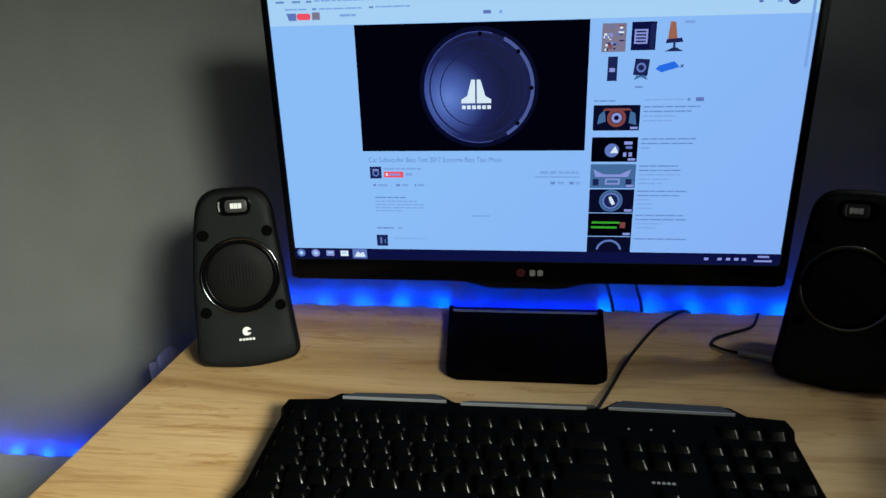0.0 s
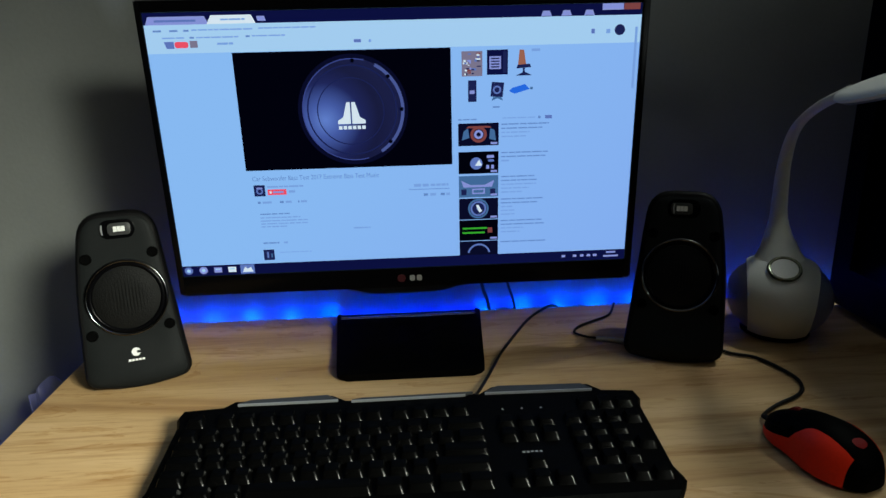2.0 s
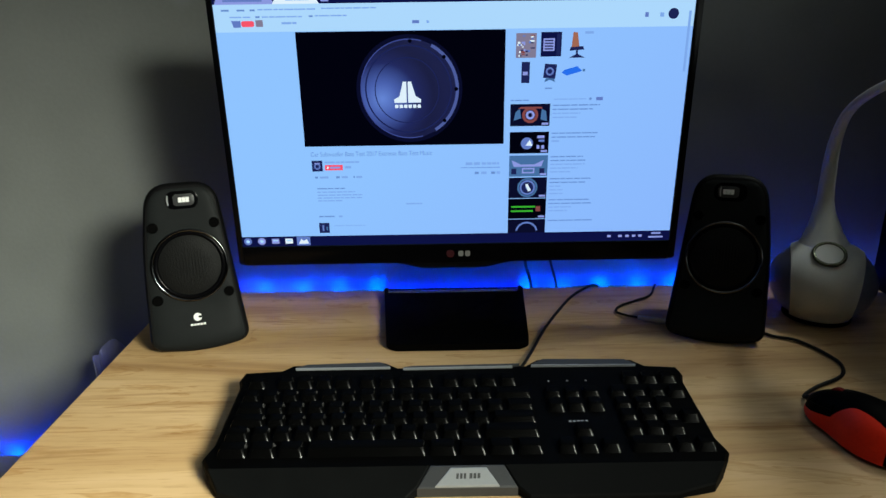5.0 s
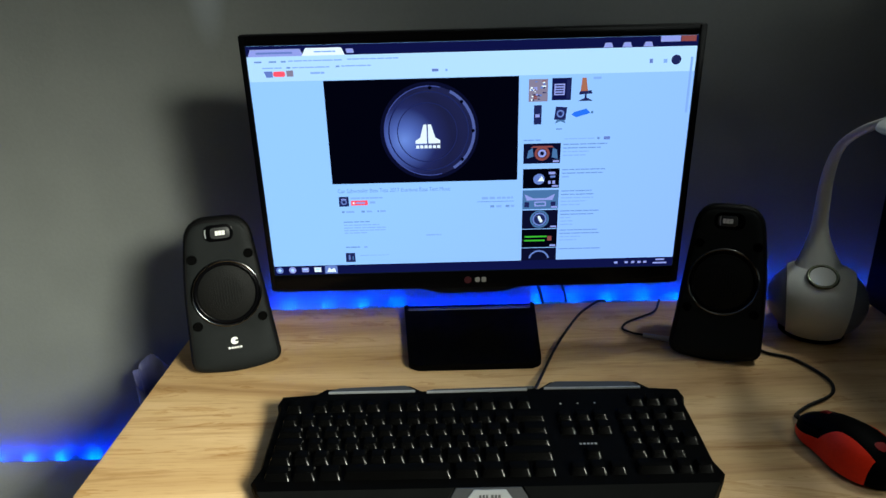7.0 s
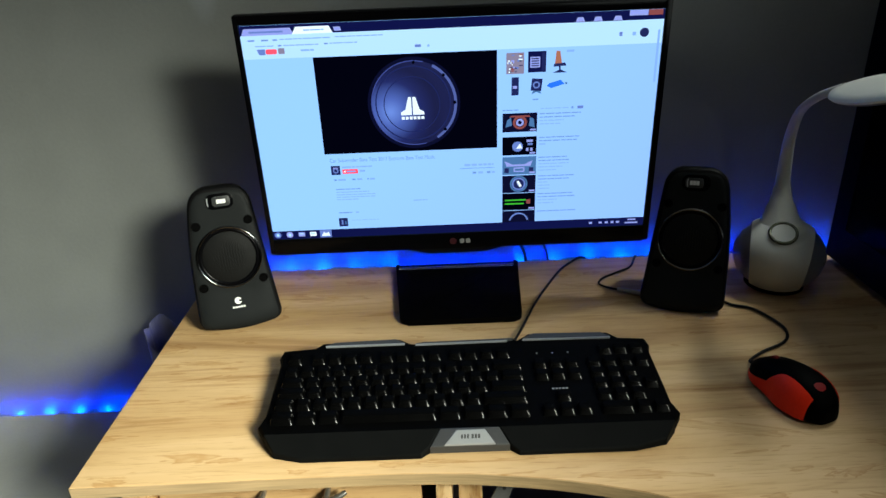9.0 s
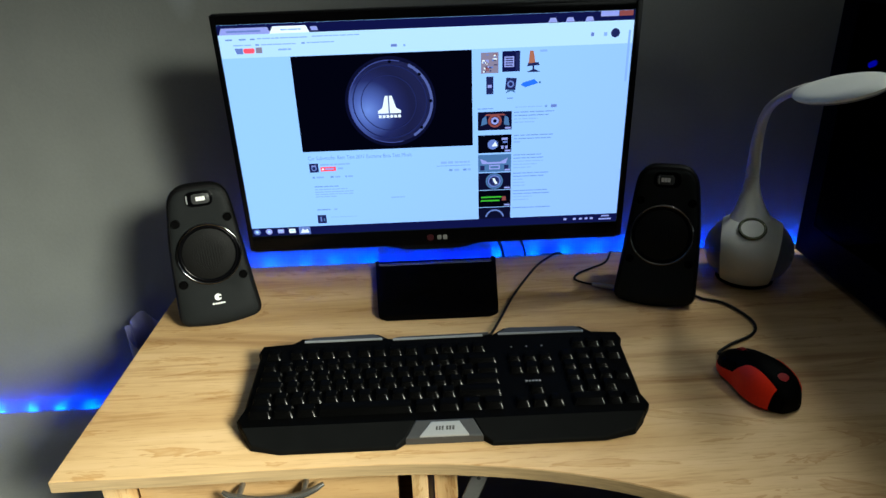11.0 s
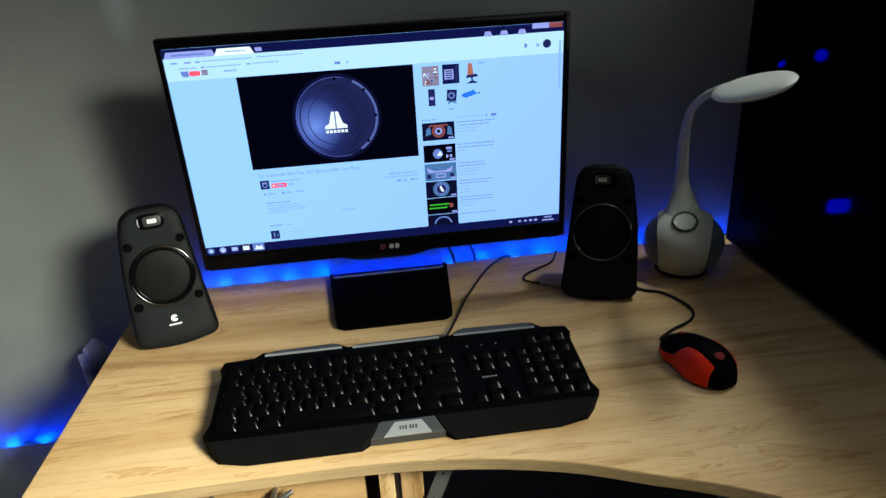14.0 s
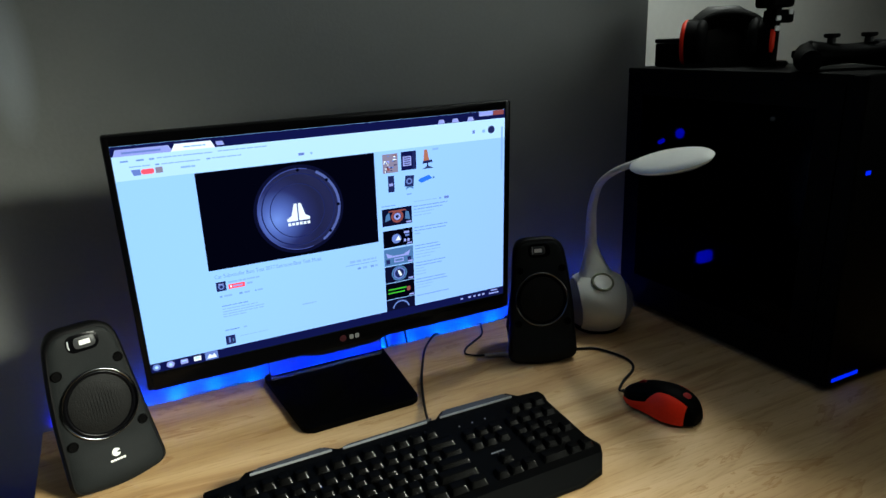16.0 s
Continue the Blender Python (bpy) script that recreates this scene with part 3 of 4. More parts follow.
    rect("red_button", 386, 706, 464, 730, "red", 2)
    rect("text_bar", 408, 714, 452, 722, "tab", 3)
    rect("text_bar", 394, 713, 402, 723, "white", 3)
    rect("text_bar", 474, 712, 500, 722, "faint", 2)
    for u0, u1 in ((340, 352), (360, 398), (432, 448), (456, 482), (508, 514), (520, 546)):
        rect("text_bar", u0, 757, u1, 766, "faint" if u1 - u0 > 18 else "ink", 2)
    for u0, u1 in ((1000, 1030), (1036, 1062), (1070, 1146)):
        rect("text_bar", u0, 704, u1, 716, "faint", 2)
    rect("rule", 978, 726, 1150, 729, "ink", 2)
    for u0, u1, c in ((1040, 1058, "ink"), (1068, 1092, "faint"), (1112, 1130, "ink"), (1136, 1152, "faint")):
        rect("text_bar", u0, 746, u1, 757, c, 2)
    for v, u1, c in ((812, 468, "ink"), (828, 512, "faint"), (842, 542, "faint"), (855, 540, "faint"), (868, 452, "faint")):
        rect("text_bar", 344, v - 3, u1, v + 4, c, 2)
    rect("text_bar", 734, 884, 806, 892, "faint", 2)
    rect("text_bar", 344, 938, 412, 946, "ink", 2)
    rect("text_bar", 432, 938, 448, 946, "faint", 2)
    rect("avatar", 340, 972, 386, 1020, "deep", 2)
    rect("avatar_mark", 354, 982, 362, 1010, "mid", 3)
    rect("avatar_mark", 372, 990, 378, 1008, "steel", 3)
    rect("text_bar", 408, 984, 548, 989, "faint", 2)

    # column on the right
    pictures = [("brown", 1207, 168, 1290, 266), ("navy", 1308, 165, 1392, 262)]
    for c, u0, v0, u1, v1 in pictures:
        rect("product_picture", u0, v0, u1, v1, c, 2)
    rnd = random.Random(5)
    for k in range(26):
        u, v = rnd.uniform(1210, 1270), rnd.uniform(172, 256)
        rect("picture_mark", u, v, u + rnd.uniform(6, 20), v + rnd.uniform(4, 9), rnd.choice(("tab", "white", "rust", "deep", "mid")), 3 + k % 3)
    rect("picture_mark", 1318, 190, 1364, 240, "tab", 3)
    for k in range(4):
        rect("picture_mark", 1324, 196 + 11 * k, 1358, 201 + 11 * k, "navy", 4)
    rect("picture_mark", 1372, 172, 1388, 256, "deep", 3)
    flat("product_picture", [(1432, 235), (1466, 230), (1456, 168), (1438, 166)], "orange", 2)
    flat("product_picture", [(1426, 240), (1486, 236), (1480, 222), (1430, 226)], "deep", 3)
    rect("product_picture", 1452, 238, 1460, 256, "deep", 2)
    flat("product_picture", [(1424, 268), (1490, 268), (1458, 252)], "deep", 2)
    rect("text_bar", 1486, 164, 1520, 174, "faint", 2)
    rect("product_picture", 1232, 282, 1266, 368, "deep", 2)
    rect("picture_mark", 1238, 322, 1258, 336, "tab", 3)
    flat("product_picture", [(1322, 348), (1372, 352), (1378, 294), (1328, 290)], "deep", 2)
    round_flat("picture_mark", 1349, 322, 17, "mid", 3, 20, 10)
    flat("product_picture", [(1326, 366), (1334, 350), (1366, 350), (1374, 366), (1350, 356)], "steel", 2)
    flat("product_picture", [(1398, 328), (1420, 340), (1482, 322), (1462, 302), (1410, 316)], "blue", 2)
    rect("picture_mark", 1484, 314, 1494, 324, "steel", 2)
    rect("text_bar", 1332, 388, 1360, 394, "ink", 2)
    rect("text_bar", 1190, 436, 1268, 443, "ink", 2)
    rect("text_bar", 1372, 434, 1506, 440, "faint", 2)
    round_flat("text_bar", 1524, 437, 6, "ink", 2, 12)
    rect("toggle", 1548, 430, 1576, 444, "mid", 2)
    tops = (455, 574, 677, 776, 873, 970)
    for k, v in enumerate(tops):
        hgt = 94 if k < 5 else 66
        pic = ("gloom", "black", "steel", "gloom", "black", "gloom")[k]
        rect("video_thumbnail", 1190, v, 1357, v + hgt, pic, 2)
        if k == 0:
            round_flat("picture_mark", 1274, v + 47, 34, "rust", 3, 28, 22)
            round_flat("picture_mark", 1274, v + 47, 19, "tab", 3, 24, 9)
            flat("picture_mark", [(1205, v + 70), (1236, v + 60), (1230, v + 20), (1212, v + 34)], "steel", 3)
            flat("picture_mark", [(1318, v + 66), (1346, v + 74), (1340, v + 30), (1322, v + 22)], "steel", 3)
            flat("picture_mark", [(1222, v + 20), (1328, v + 20), (1318, v + 12), (1232, v + 12)], "rust", 3)
        elif k == 1:
            round_flat("picture_mark", 1264, v + 50, 26, "mid", 3, 28)
            flat("picture_mark", [(1258, v + 60), (1288, v + 60), (1276, v + 34)], "white", 4)
            rect("picture_mark", 1308, v + 16, 1338, v + 28, "tab", 3)
            rect("picture_mark", 1314, v + 34, 1338, v + 44, "mid", 3)
            rect("picture_mark", 1306, v + 58, 1318, v + 74, "tab", 3)
            rect("picture_mark", 1326, v + 58, 1338, v + 74, "tab", 3)
        elif k == 2:
            flat("picture_mark", [(1200, v + 20), (1240, v + 40), (1300, v + 40), (1340, v + 20), (1330, v + 50), (1210, v + 50)], "tab", 3)
            rect("picture_mark", 1246, v + 56, 1300, v + 80, "tab", 4)
            rect("picture_mark", 1252, v + 62, 1294, v + 74, "steel", 5)
            rect("picture_mark", 1200, v + 58, 1222, v + 84, "deep", 3)
            rect("picture_mark", 1322, v + 58, 1344, v + 84, "deep", 3)
        elif k == 3:
            round_flat("picture_mark", 1272, v + 46, 44, "steel", 3, 32, 36)
            round_flat("picture_mark", 1272, v + 46, 34, "mid", 3, 28)
            round_flat("picture_mark", 1272, v + 46, 26, "deep", 4, 28, 8)
            flat("picture_mark", [(1262, v + 32), (1272, v + 28), (1288, v + 58), (1276, v + 64)], "white", 5)
        elif k == 4:
            rect("picture_mark", 1204, v + 34, 1310, v + 42, "green", 3)
            rect("picture_mark", 1202, v + 54, 1300, v + 62, "green", 3)
            rect("picture_mark", 1312, v + 36, 1332, v + 60, "rust", 3)
        else:
            round_flat("picture_mark", 1274, v + 62, 50, "mid", 3, 24, 42, 10, 170)
        if k < 5:
            rect("picture_mark", 1324, v + 80, 1352, v + 89, "tab", 5)
        lines = ((1560, 1530, 1486, 1470), (1560, 1556, 1404), (1510, 1525, 1520, 1480, 1450), (1548, 1524, 1420, 1440, 1432), (1544, 1550, 1470, 1446), (1560,))[k]
        for j, u1 in enumerate(lines):
            rect("text_bar", 1368, v + 4 + 17 * j, u1 + rnd.uniform(-8, 8), v + 11 + 17 * j, "faint" if j > 1 else "ink", 2)

    # task bar
    rect("task_bar", 0, 1034, 1920, 1080, "navy", 3)
    for k, (u, c) in enumerate(((12, "mid"), (72, "tab"), (128, "tab"), (186, "white"))):
        if k < 2:
            round_flat("task_icon", u + 12, 1056, 17, c, 4, 20)
            round_flat("task_icon", u + 12, 1056, 8, "pale", 5, 16)
        else:
            rect("task_icon", u, 1044, u + 32, 1068, c, 4)
            rect("task_icon", u + 6, 1050, u + 26, 1056, "pale", 5)
    rect("task_icon", 236, 1036, 294, 1078, "mid", 4)
    flat("task_icon", [(244, 1070), (288, 1070), (280, 1048), (266, 1056), (256, 1046)], "white", 5)
    for u in (1640, 1690, 1722, 1752, 1780):
        rect("task_icon", u, 1052, u + 16, 1063, "tab", 4)
    rect("text_bar", 1838, 1042, 1880, 1050, "tab", 4)
    rect("text_bar", 1826, 1060, 1892, 1068, "tab", 4)

    # maker's mark on the lower bezel, neck and foot
    part("badge", move(disc(0.0052, -0.0006, 0.0006, 28, 0.0002), pose(-0.0050, -0.0034, 0.0135, 90)), LOGO_RED, top, "dull red round badge")
    for dx in (0.0055, 0.0145):
        part("badge_mark", move(slab(round_rect(0.0066, 0.0075, 0.0022, 0.0033, 0.0042), 0, 0.0006), pose(dx, -0.0029, 0.0092, 90)), DULL_PRINT, top)
    inv = pose(0.1340, 0.892, LOWER, LEAN_M).inverted()
    part("neck", move(box(0.034, 0.236, 1.012, 1.027, 0.760, 0.875, 0.003, 3), inv), ACRYLIC, top, "clear acrylic neck", 40)
    foot = rounded([(0.043, 0.835), (0.230, 0.835), (0.246, 1.040), (0.026, 1.040)], [0.016, 0.016, 0.01, 0.01], 8)
    part("foot", move(slab(foot, 0.7505, 0.7600, 0.003, 3), inv), KEY, top, "flat black foot plate", 50)
    return top


monitor()


# ---------------------------------------------------------------- loudspeakers
def loudspeaker(label, m, side, marked=True):
    """side 1: the straighter edge at -x; -1: the mirror of it. The face looks along -y and leans back."""
    top = thing("loudspeaker", label, "speaker", m, "desk speakers")
    lean = math.tan(radians(14.5))
    H = 0.212

    def depth(s, h):
        """How far back the face lies: it leans, bows outwards towards the foot and rolls under at its very edge."""
        bow = 0.009 * (1 - min(1.0, (s / 0.066) ** 2)) * max(0.0, 1 - h / 0.06)
        return h * lean - bow + 0.006 * max(0.0, (0.026 - h) / 0.026) ** 2

    outline = rounded([(-0.0605, 0.003), (0.003, -0.0035), (0.0655, 0.003), (0.0605, 0.040), (0.0475, 0.150), (0.040, H), (-0.046, H), (-0.0590, 0.120)], [0.016, 0.06, 0.018, 0.05, 0.05, 0.030, 0.030, 0.05], 6)
    low = min(h for _, h in outline)
    outline = [(s, h - low) for s, h in outline]

    def loop(d, out, squash=1.0):
        return [(side * s, depth(s, h) * squash - out, max(h, 0.0008)) for s, h in shrink(outline, d)]

    back = 0.105
    part("cabinet", loft([loop(0.0035, 0.0), loop(0.0008, -0.0025), loop(0.0, -0.007), loop(0.003, -0.025, 0.95), loop(0.012, -0.06, 0.8), loop(0.028, -back, 0.6)]), BLACK, top, smooth=40)

    def span(h):
        """The face's two edges at height h."""
        pts = shrink(outline, 0.0040)
        xs = [p[0] + (q[0] - p[0]) * (h - p[1]) / (q[1] - p[1]) for p, q in zip(pts, pts[1:] + pts[:1]) if (p[1] - h) * (q[1] - h) <= 0 and p[1] != q[1]]
        return min(xs), max(xs)

    rows = []
    for i in range(41):
        f = i / 40
        h = 0.0043 + (H - low - 0.0086) * (f - 0.022 * math.sin(2 * math.pi * f))
        x0, x1 = span(h)
        row = []
        for j in range(17):
            e = -math.cos(math.pi * j / 16)
            edge = max(abs(e) ** 10, abs(2 * f - 1) ** 24)
            x = (x0 + x1) / 2 + (x1 - x0) / 2 * e
            row.append((side * x, depth(x, h) - 0.0024 + 0.0034 * edge, h))
        rows.append(row)
    part("face_plate", loft(rows, close=False, cap=False), SPEAKER, top, "satin charcoal face plate", 60)

    def on(s, h, out=0.0):
        slope = (depth(s, h + 0.001) - depth(s, h - 0.001)) / 0.002
        return Matrix.Translation((side * s, depth(s, h) - out, h)) @ pose(0, 0, 0, 90 - math.degrees(math.atan(slope)))

    c = (-0.001, 0.1110)
    part("driver_ring", move(ring(0.0460, 0.0019, 64, 10), on(*c, 0.0032)), RIM, top, "dark chrome ring", 80)
    part("driver_well", move(ring(0.0418, 0.0030, 64, 8, 0.6), on(*c, 0.0022)), GLOSS, top, smooth=80)
    grille = part("driver_grille", move(turned([(0.0388, 0.0), (0.0386, 0.0012), (0.030, 0.0034), (0.018, 0.0046), (0.006, 0.0050), (0.0005, 0.0051)], 56), on(*c, 0.0018)), FABRIC, top, "black ribbed cloth over the driver", 60)
    for k in range(-9, 10):
        x = k * 0.0038
        half = math.sqrt(0.0375 ** 2 - x * x)
        pts = []
        for j in range(13):
            y = -half + 2 * half * j / 12
            r = math.hypot(x, y)
            pts.append((x, y, 0.0052 - 0.0047 * (r / 0.0385) ** 2.2))
        part("rib", move(tube(pts, 0.00055, 12, 5), on(*c, 0.0018)), FABRIC, grille)
    part("driver_dot", move(disc(0.0022, 0, 0.0012, 20, 0.0004), on(*c, 0.0064)), SPEAKER, top)
    for s, h in ((0.0345, 0.162), (0.0435, 0.0725), (-0.045, 0.070), (-0.0410, 0.161)):
        part("screw_well", move(ring(0.0056, 0.0012, 24, 8), on(s, h, 0.0022)), KEY, top, smooth=80)
        sc = part("screw", move(disc(0.0050, 0, 0.0008, 20, 0.0003), on(s, h, 0.0024)), KEY, top)
        part("screw_slot", move(box(-0.0028, 0.0028, -0.0005, 0.0005, 0.0008, 0.0011), on(s, h, 0.0024)), GLOSS, sc)
    part("badge_well", move(slab(round_rect(0.040, 0.0235, 0.0100), 0, 0.0008, 0.0003), on(-0.0020, 0.1935, 0.0019)), GLOSS, top)
    part("badge_rim", move(slab([(-0.0150, -0.006), (-0.0136, -0.006), (-0.0143, 0.0), (-0.0136, 0.006), (-0.0150, 0.006), (-0.0160, 0.0)], 0, 0.0022), on(-0.0045, 0.1935, 0.0019)), SILVER, top)
    part("badge_plate", move(slab(round_rect(0.0260, 0.0150, 0.0050), 0, 0.0016, 0.0005), on(0.0005, 0.1935, 0.0021)), GREY, top, "raised grey badge")
    for k in range(3):
        part("badge_mark", move(slab(round_rect(0.0042, 0.0065, 0.0008), 0.0014, 0.0021), on(-0.0040 + k * 0.0045, 0.1935, 0.0021)), PRINT, top)
    if not marked:
        return top
    part("maker_mark", move(disc(0.0052, 0, 0.0004, 28), on(0.001, 0.0450, 0.0022)), PRINT, top, "small white printed mark")
    part("maker_mark_cut", move(slab(round_rect(0.0052, 0.0030, 0.001), 0.0003, 0.0007), on(0.0045 * side, 0.0450, 0.0022)), SPEAKER, top)
    for k in range(5):
        part("letter_bar", move(slab(round_rect(0.0030, 0.0026, 0.0006), 0, 0.0005), on((-0.007 + 0.0039 * k) * side, 0.0360, 0.0022)), PRINT, top)
    return top


loudspeaker("charcoal desk speaker leaning back beside the monitor, its face lit", pose(-0.2030, 0.849, 0.7505, 0, 0, 17), 1)
loudspeaker("black desk speaker in the shade between monitor and lamp", pose(0.4765, 0.844, 0.7505, 0, 0, -18), -1, False)


# ---------------------------------------------------------------- keyboard
def keyboard():
    top = thing("keyboard", "black full-size gaming keyboard with silver badge on the desk", "keyboard", pose(0.136, 0.655, 0.7505, 0, 0, -0.3))
    out = [(-0.250, -0.070), (-0.240, -0.087), (0.240, -0.087), (0.250, -0.070), (0.245, -0.050), (0.246, -0.02), (0.2475, 0.052), (0.252, 0.066), (0.249, 0.080), (0.214, 0.084), (0.201, 0.098), (0.090, 0.101), (0.074, 0.087), (-0.072, 0.087), (-0.088, 0.099), (-0.196, 0.095), (-0.207, 0.084), (-0.249, 0.080), (-0.252, 0.066), (-0.2475, 0.052), (-0.246, -0.02), (-0.245, -0.050)]

    def z_at(y):
        """Deck height; in front of the keys it falls away to the table."""
        z = 0.0165 + 0.0115 * (y + 0.12) / 0.22
        return z if y > -0.0865 else z - 0.0115 * (-0.0865 - y) / 0.0285

    def lift(points, add_z=0.0, frac=1.0):
        return [(x, y, z_at(y) * frac + add_z) for x, y in points]
    deck = [(x, max(y, -0.0864)) for x, y in out]
    body = loft([[(x, y, 0.0) for x, y in shrink(deck, 0.006)], [(x, y, 0.006) for x, y in deck], lift(deck, -0.004), lift([(x, max(y, -0.0864)) for x, y in shrink(deck, 0.003)], 0.0)])
    part("body", body, KEY, top, smooth=25)
    # sloping front facets
    for pts in ([(-0.2395, -0.0863), (-0.226, -0.106), (-0.192, -0.1150), (-0.056, -0.1150), (-0.046, -0.1065), (-0.0345, -0.0863)], [(0.0355, -0.0863), (0.046, -0.1065), (0.056, -0.1150), (0.186, -0.1150), (0.224, -0.106), (0.2395, -0.0863)]):
        part("wrist_rest", loft([[(x, y, 0.0005) for x, y in pts], lift(pts, -0.0002), lift(shrink(pts, 0.0012), 0.0012)]), SATIN, top, smooth=20)
    plate = [(-0.0455, -0.1070), (0.0455, -0.1070), (0.0345, -0.0864), (-0.0335, -0.0864)]
    part("badge_frame", loft([[(x, y, 0.0005) for x, y in plate], lift(plate, 0.0004), lift(shrink(plate, 0.002), 0.0014)]), DARK_GREY, top, "dark grey badge surround", 20)
    badge = [(-0.029, -0.1065), (0.029, -0.1065), (0.018, -0.0900), (-0.015, -0.0900)]
    part("badge", loft([lift(badge, 0.0), lift(badge, 0.0022), lift(shrink(badge, 0.0015), 0.0030)]), SILVER, top, "silver badge with dark printed marks", 20)
    for k, (x0, w) in enumerate(((-0.010, 0.0022), (-0.0066, 0.0022), (-0.0032, 0.0022), (0.002, 0.0026), (0.0056, 0.0026), (0.0092, 0.0026))):
        pts = [(x0, -0.1005), (x0 + w, -0.1005), (x0 + w + 0.0004, -0.0960), (x0 + 0.0004, -0.0960)]
        part("badge_mark", loft([lift(pts, 0.0028), lift(pts, 0.0033)]), DARK_PRINT, top)
    # raised grey strips along the back
    for pts in ([(-0.192, 0.0835), (-0.080, 0.0835), (-0.093, 0.0955), (-0.178, 0.0925)], [(-0.068, 0.081), (0.060, 0.081), (0.070, 0.0865), (-0.056, 0.0865)], [(0.080, 0.0835), (0.203, 0.0815), (0.192, 0.0945), (0.096, 0.0975)]):
        inner = shrink(pts, 0.0016)
        part("back_strip", loft([lift(inner, -0.002), lift(inner, 0.0026), lift(shrink(inner, 0.0010), 0.0032)]), GREY, top, "grey raised trim strip", 20)
        (xa, ya), (xb, yb) = inner[0], inner[1]
        edge = [(xa, ya - 0.0016), (xb, yb - 0.0016), (xb, yb - 0.0004), (xa, ya - 0.0004)]
        part("strip_edge", loft([lift(edge, -0.002), lift(edge, 0.0028)]), SILVER, top, "thin silver edge")
    well = [(-0.2365, -0.0855), (0.2390, -0.0855), (0.2390, 0.068), (-0.2365, 0.068)]
    part("key_well", loft([lift(well, -0.001), lift(well, 0.0003)]), KEY, top)

    meshes = {}

    u = 0.0208

    def key(x, y, w):
        """A cap w units wide, its left edge at x: matt on top, with polished sloping sides."""
        if w not in meshes:
            wd, dp = w * u - 0.0012, u - 0.0014
            base = round_rect(wd, dp, 0.0028, seg=5)
            cap = round_rect(wd - 0.0062, dp - 0.0070, 0.0028, 0, 0.0010, 5)
            inner = round_rect(wd - 0.0078, dp - 0.0086, 0.0022, 0, 0.0010, 5)
            bm = loft([[(a, b, 0.0) for a, b in base], [(a, b, 0.0080) for a, b in cap], [(a, b, 0.0084) for a, b in inner]])
            meshes[w] = mesh_of("key", bm, KEYCAP, 32)
            meshes[w].materials.append(KEY)
            for f in meshes[w].polygons:
                f.material_index = 1 if abs(f.normal.z) > 0.7 else 0
        cx, cy = x + w * u / 2, y
        o = new("key", meshes[w])
        o.parent = top
        o.matrix_basis = Matrix.Translation((cx, cy, z_at(cy) - 0.0005)) @ pose(0, 0, 0, math.degrees(math.atan(0.0115 / 0.22)))

    rows = [0.0530, 0.0252, 0.0030, -0.0180, -0.0390, -0.0630]
    x0 = -0.237
    for gx in (0, 1.5, 2.53, 3.55, 4.56, 5.88, 6.9, 7.92, 8.94, 10.3, 11.3, 12.33, 13.36):
        key(x0 + gx * u, rows[0], 1)
    for k in range(13):
        key(x0 + k * u, rows[1], 1)
    key(x0 + 13 * u, rows[1], 2)
    key(x0, rows[2], 1.5)
    for k in range(12):
        key(x0 + (1.5 + k) * u, rows[2], 1)
    key(x0 + 13.5 * u, rows[2], 1.5)
    key(x0, rows[3], 1.75)
    for k in range(11):
        key(x0 + (1.75 + k) * u, rows[3], 1)
    key(x0 + 12.75 * u, rows[3], 2.25)
    key(x0, rows[4], 1.25)
    for k in range(11):
        key(x0 + (1.25 + k) * u, rows[4], 1)
    key(x0 + 12.25 * u, rows[4], 2.75)
    x = x0
    for w in (1.45, 1.3, 1.3, 5.6, 1.4, 1.35, 1.3, 1.3):
        key(x, rows[5], w)
        x += w * u
    xn, xp = 0.0865, 0.1565
    for k in range(3):
        for r in (1, 2, 5):
            key(xn + k * u, rows[r], 1)
        key(xp + (k + 0.98) * u, rows[0], 1)
        part("status_light", move(disc(0.0011, 0, 0.0006, 12), Matrix.Translation((xn + (k + 0.5) * u, 0.052, z_at(0.052) + 0.0003))), DULL_PRINT, top)
    key(xn + u, rows[4], 1)
    for r in range(1, 5):
        for k in range(4):
            if (r, k) not in ((2, 3), (4, 3)):
                key(xp + k * u, rows[r], 1)
    key(xp, rows[5], 2)
    key(xp + 2 * u, rows[5], 1)
    key(xp + 3 * u, rows[5], 1)
    for k in range(5):
        part("letter_bar", move(slab(round_rect(0.0026, 0.0028, 0.0005), 0, 0.0003), Matrix.Translation((0.1075 + 0.0042 * k, -0.022, z_at(-0.022) + 0.0003))), DULL_PRINT, top)
    return top


keyboard()


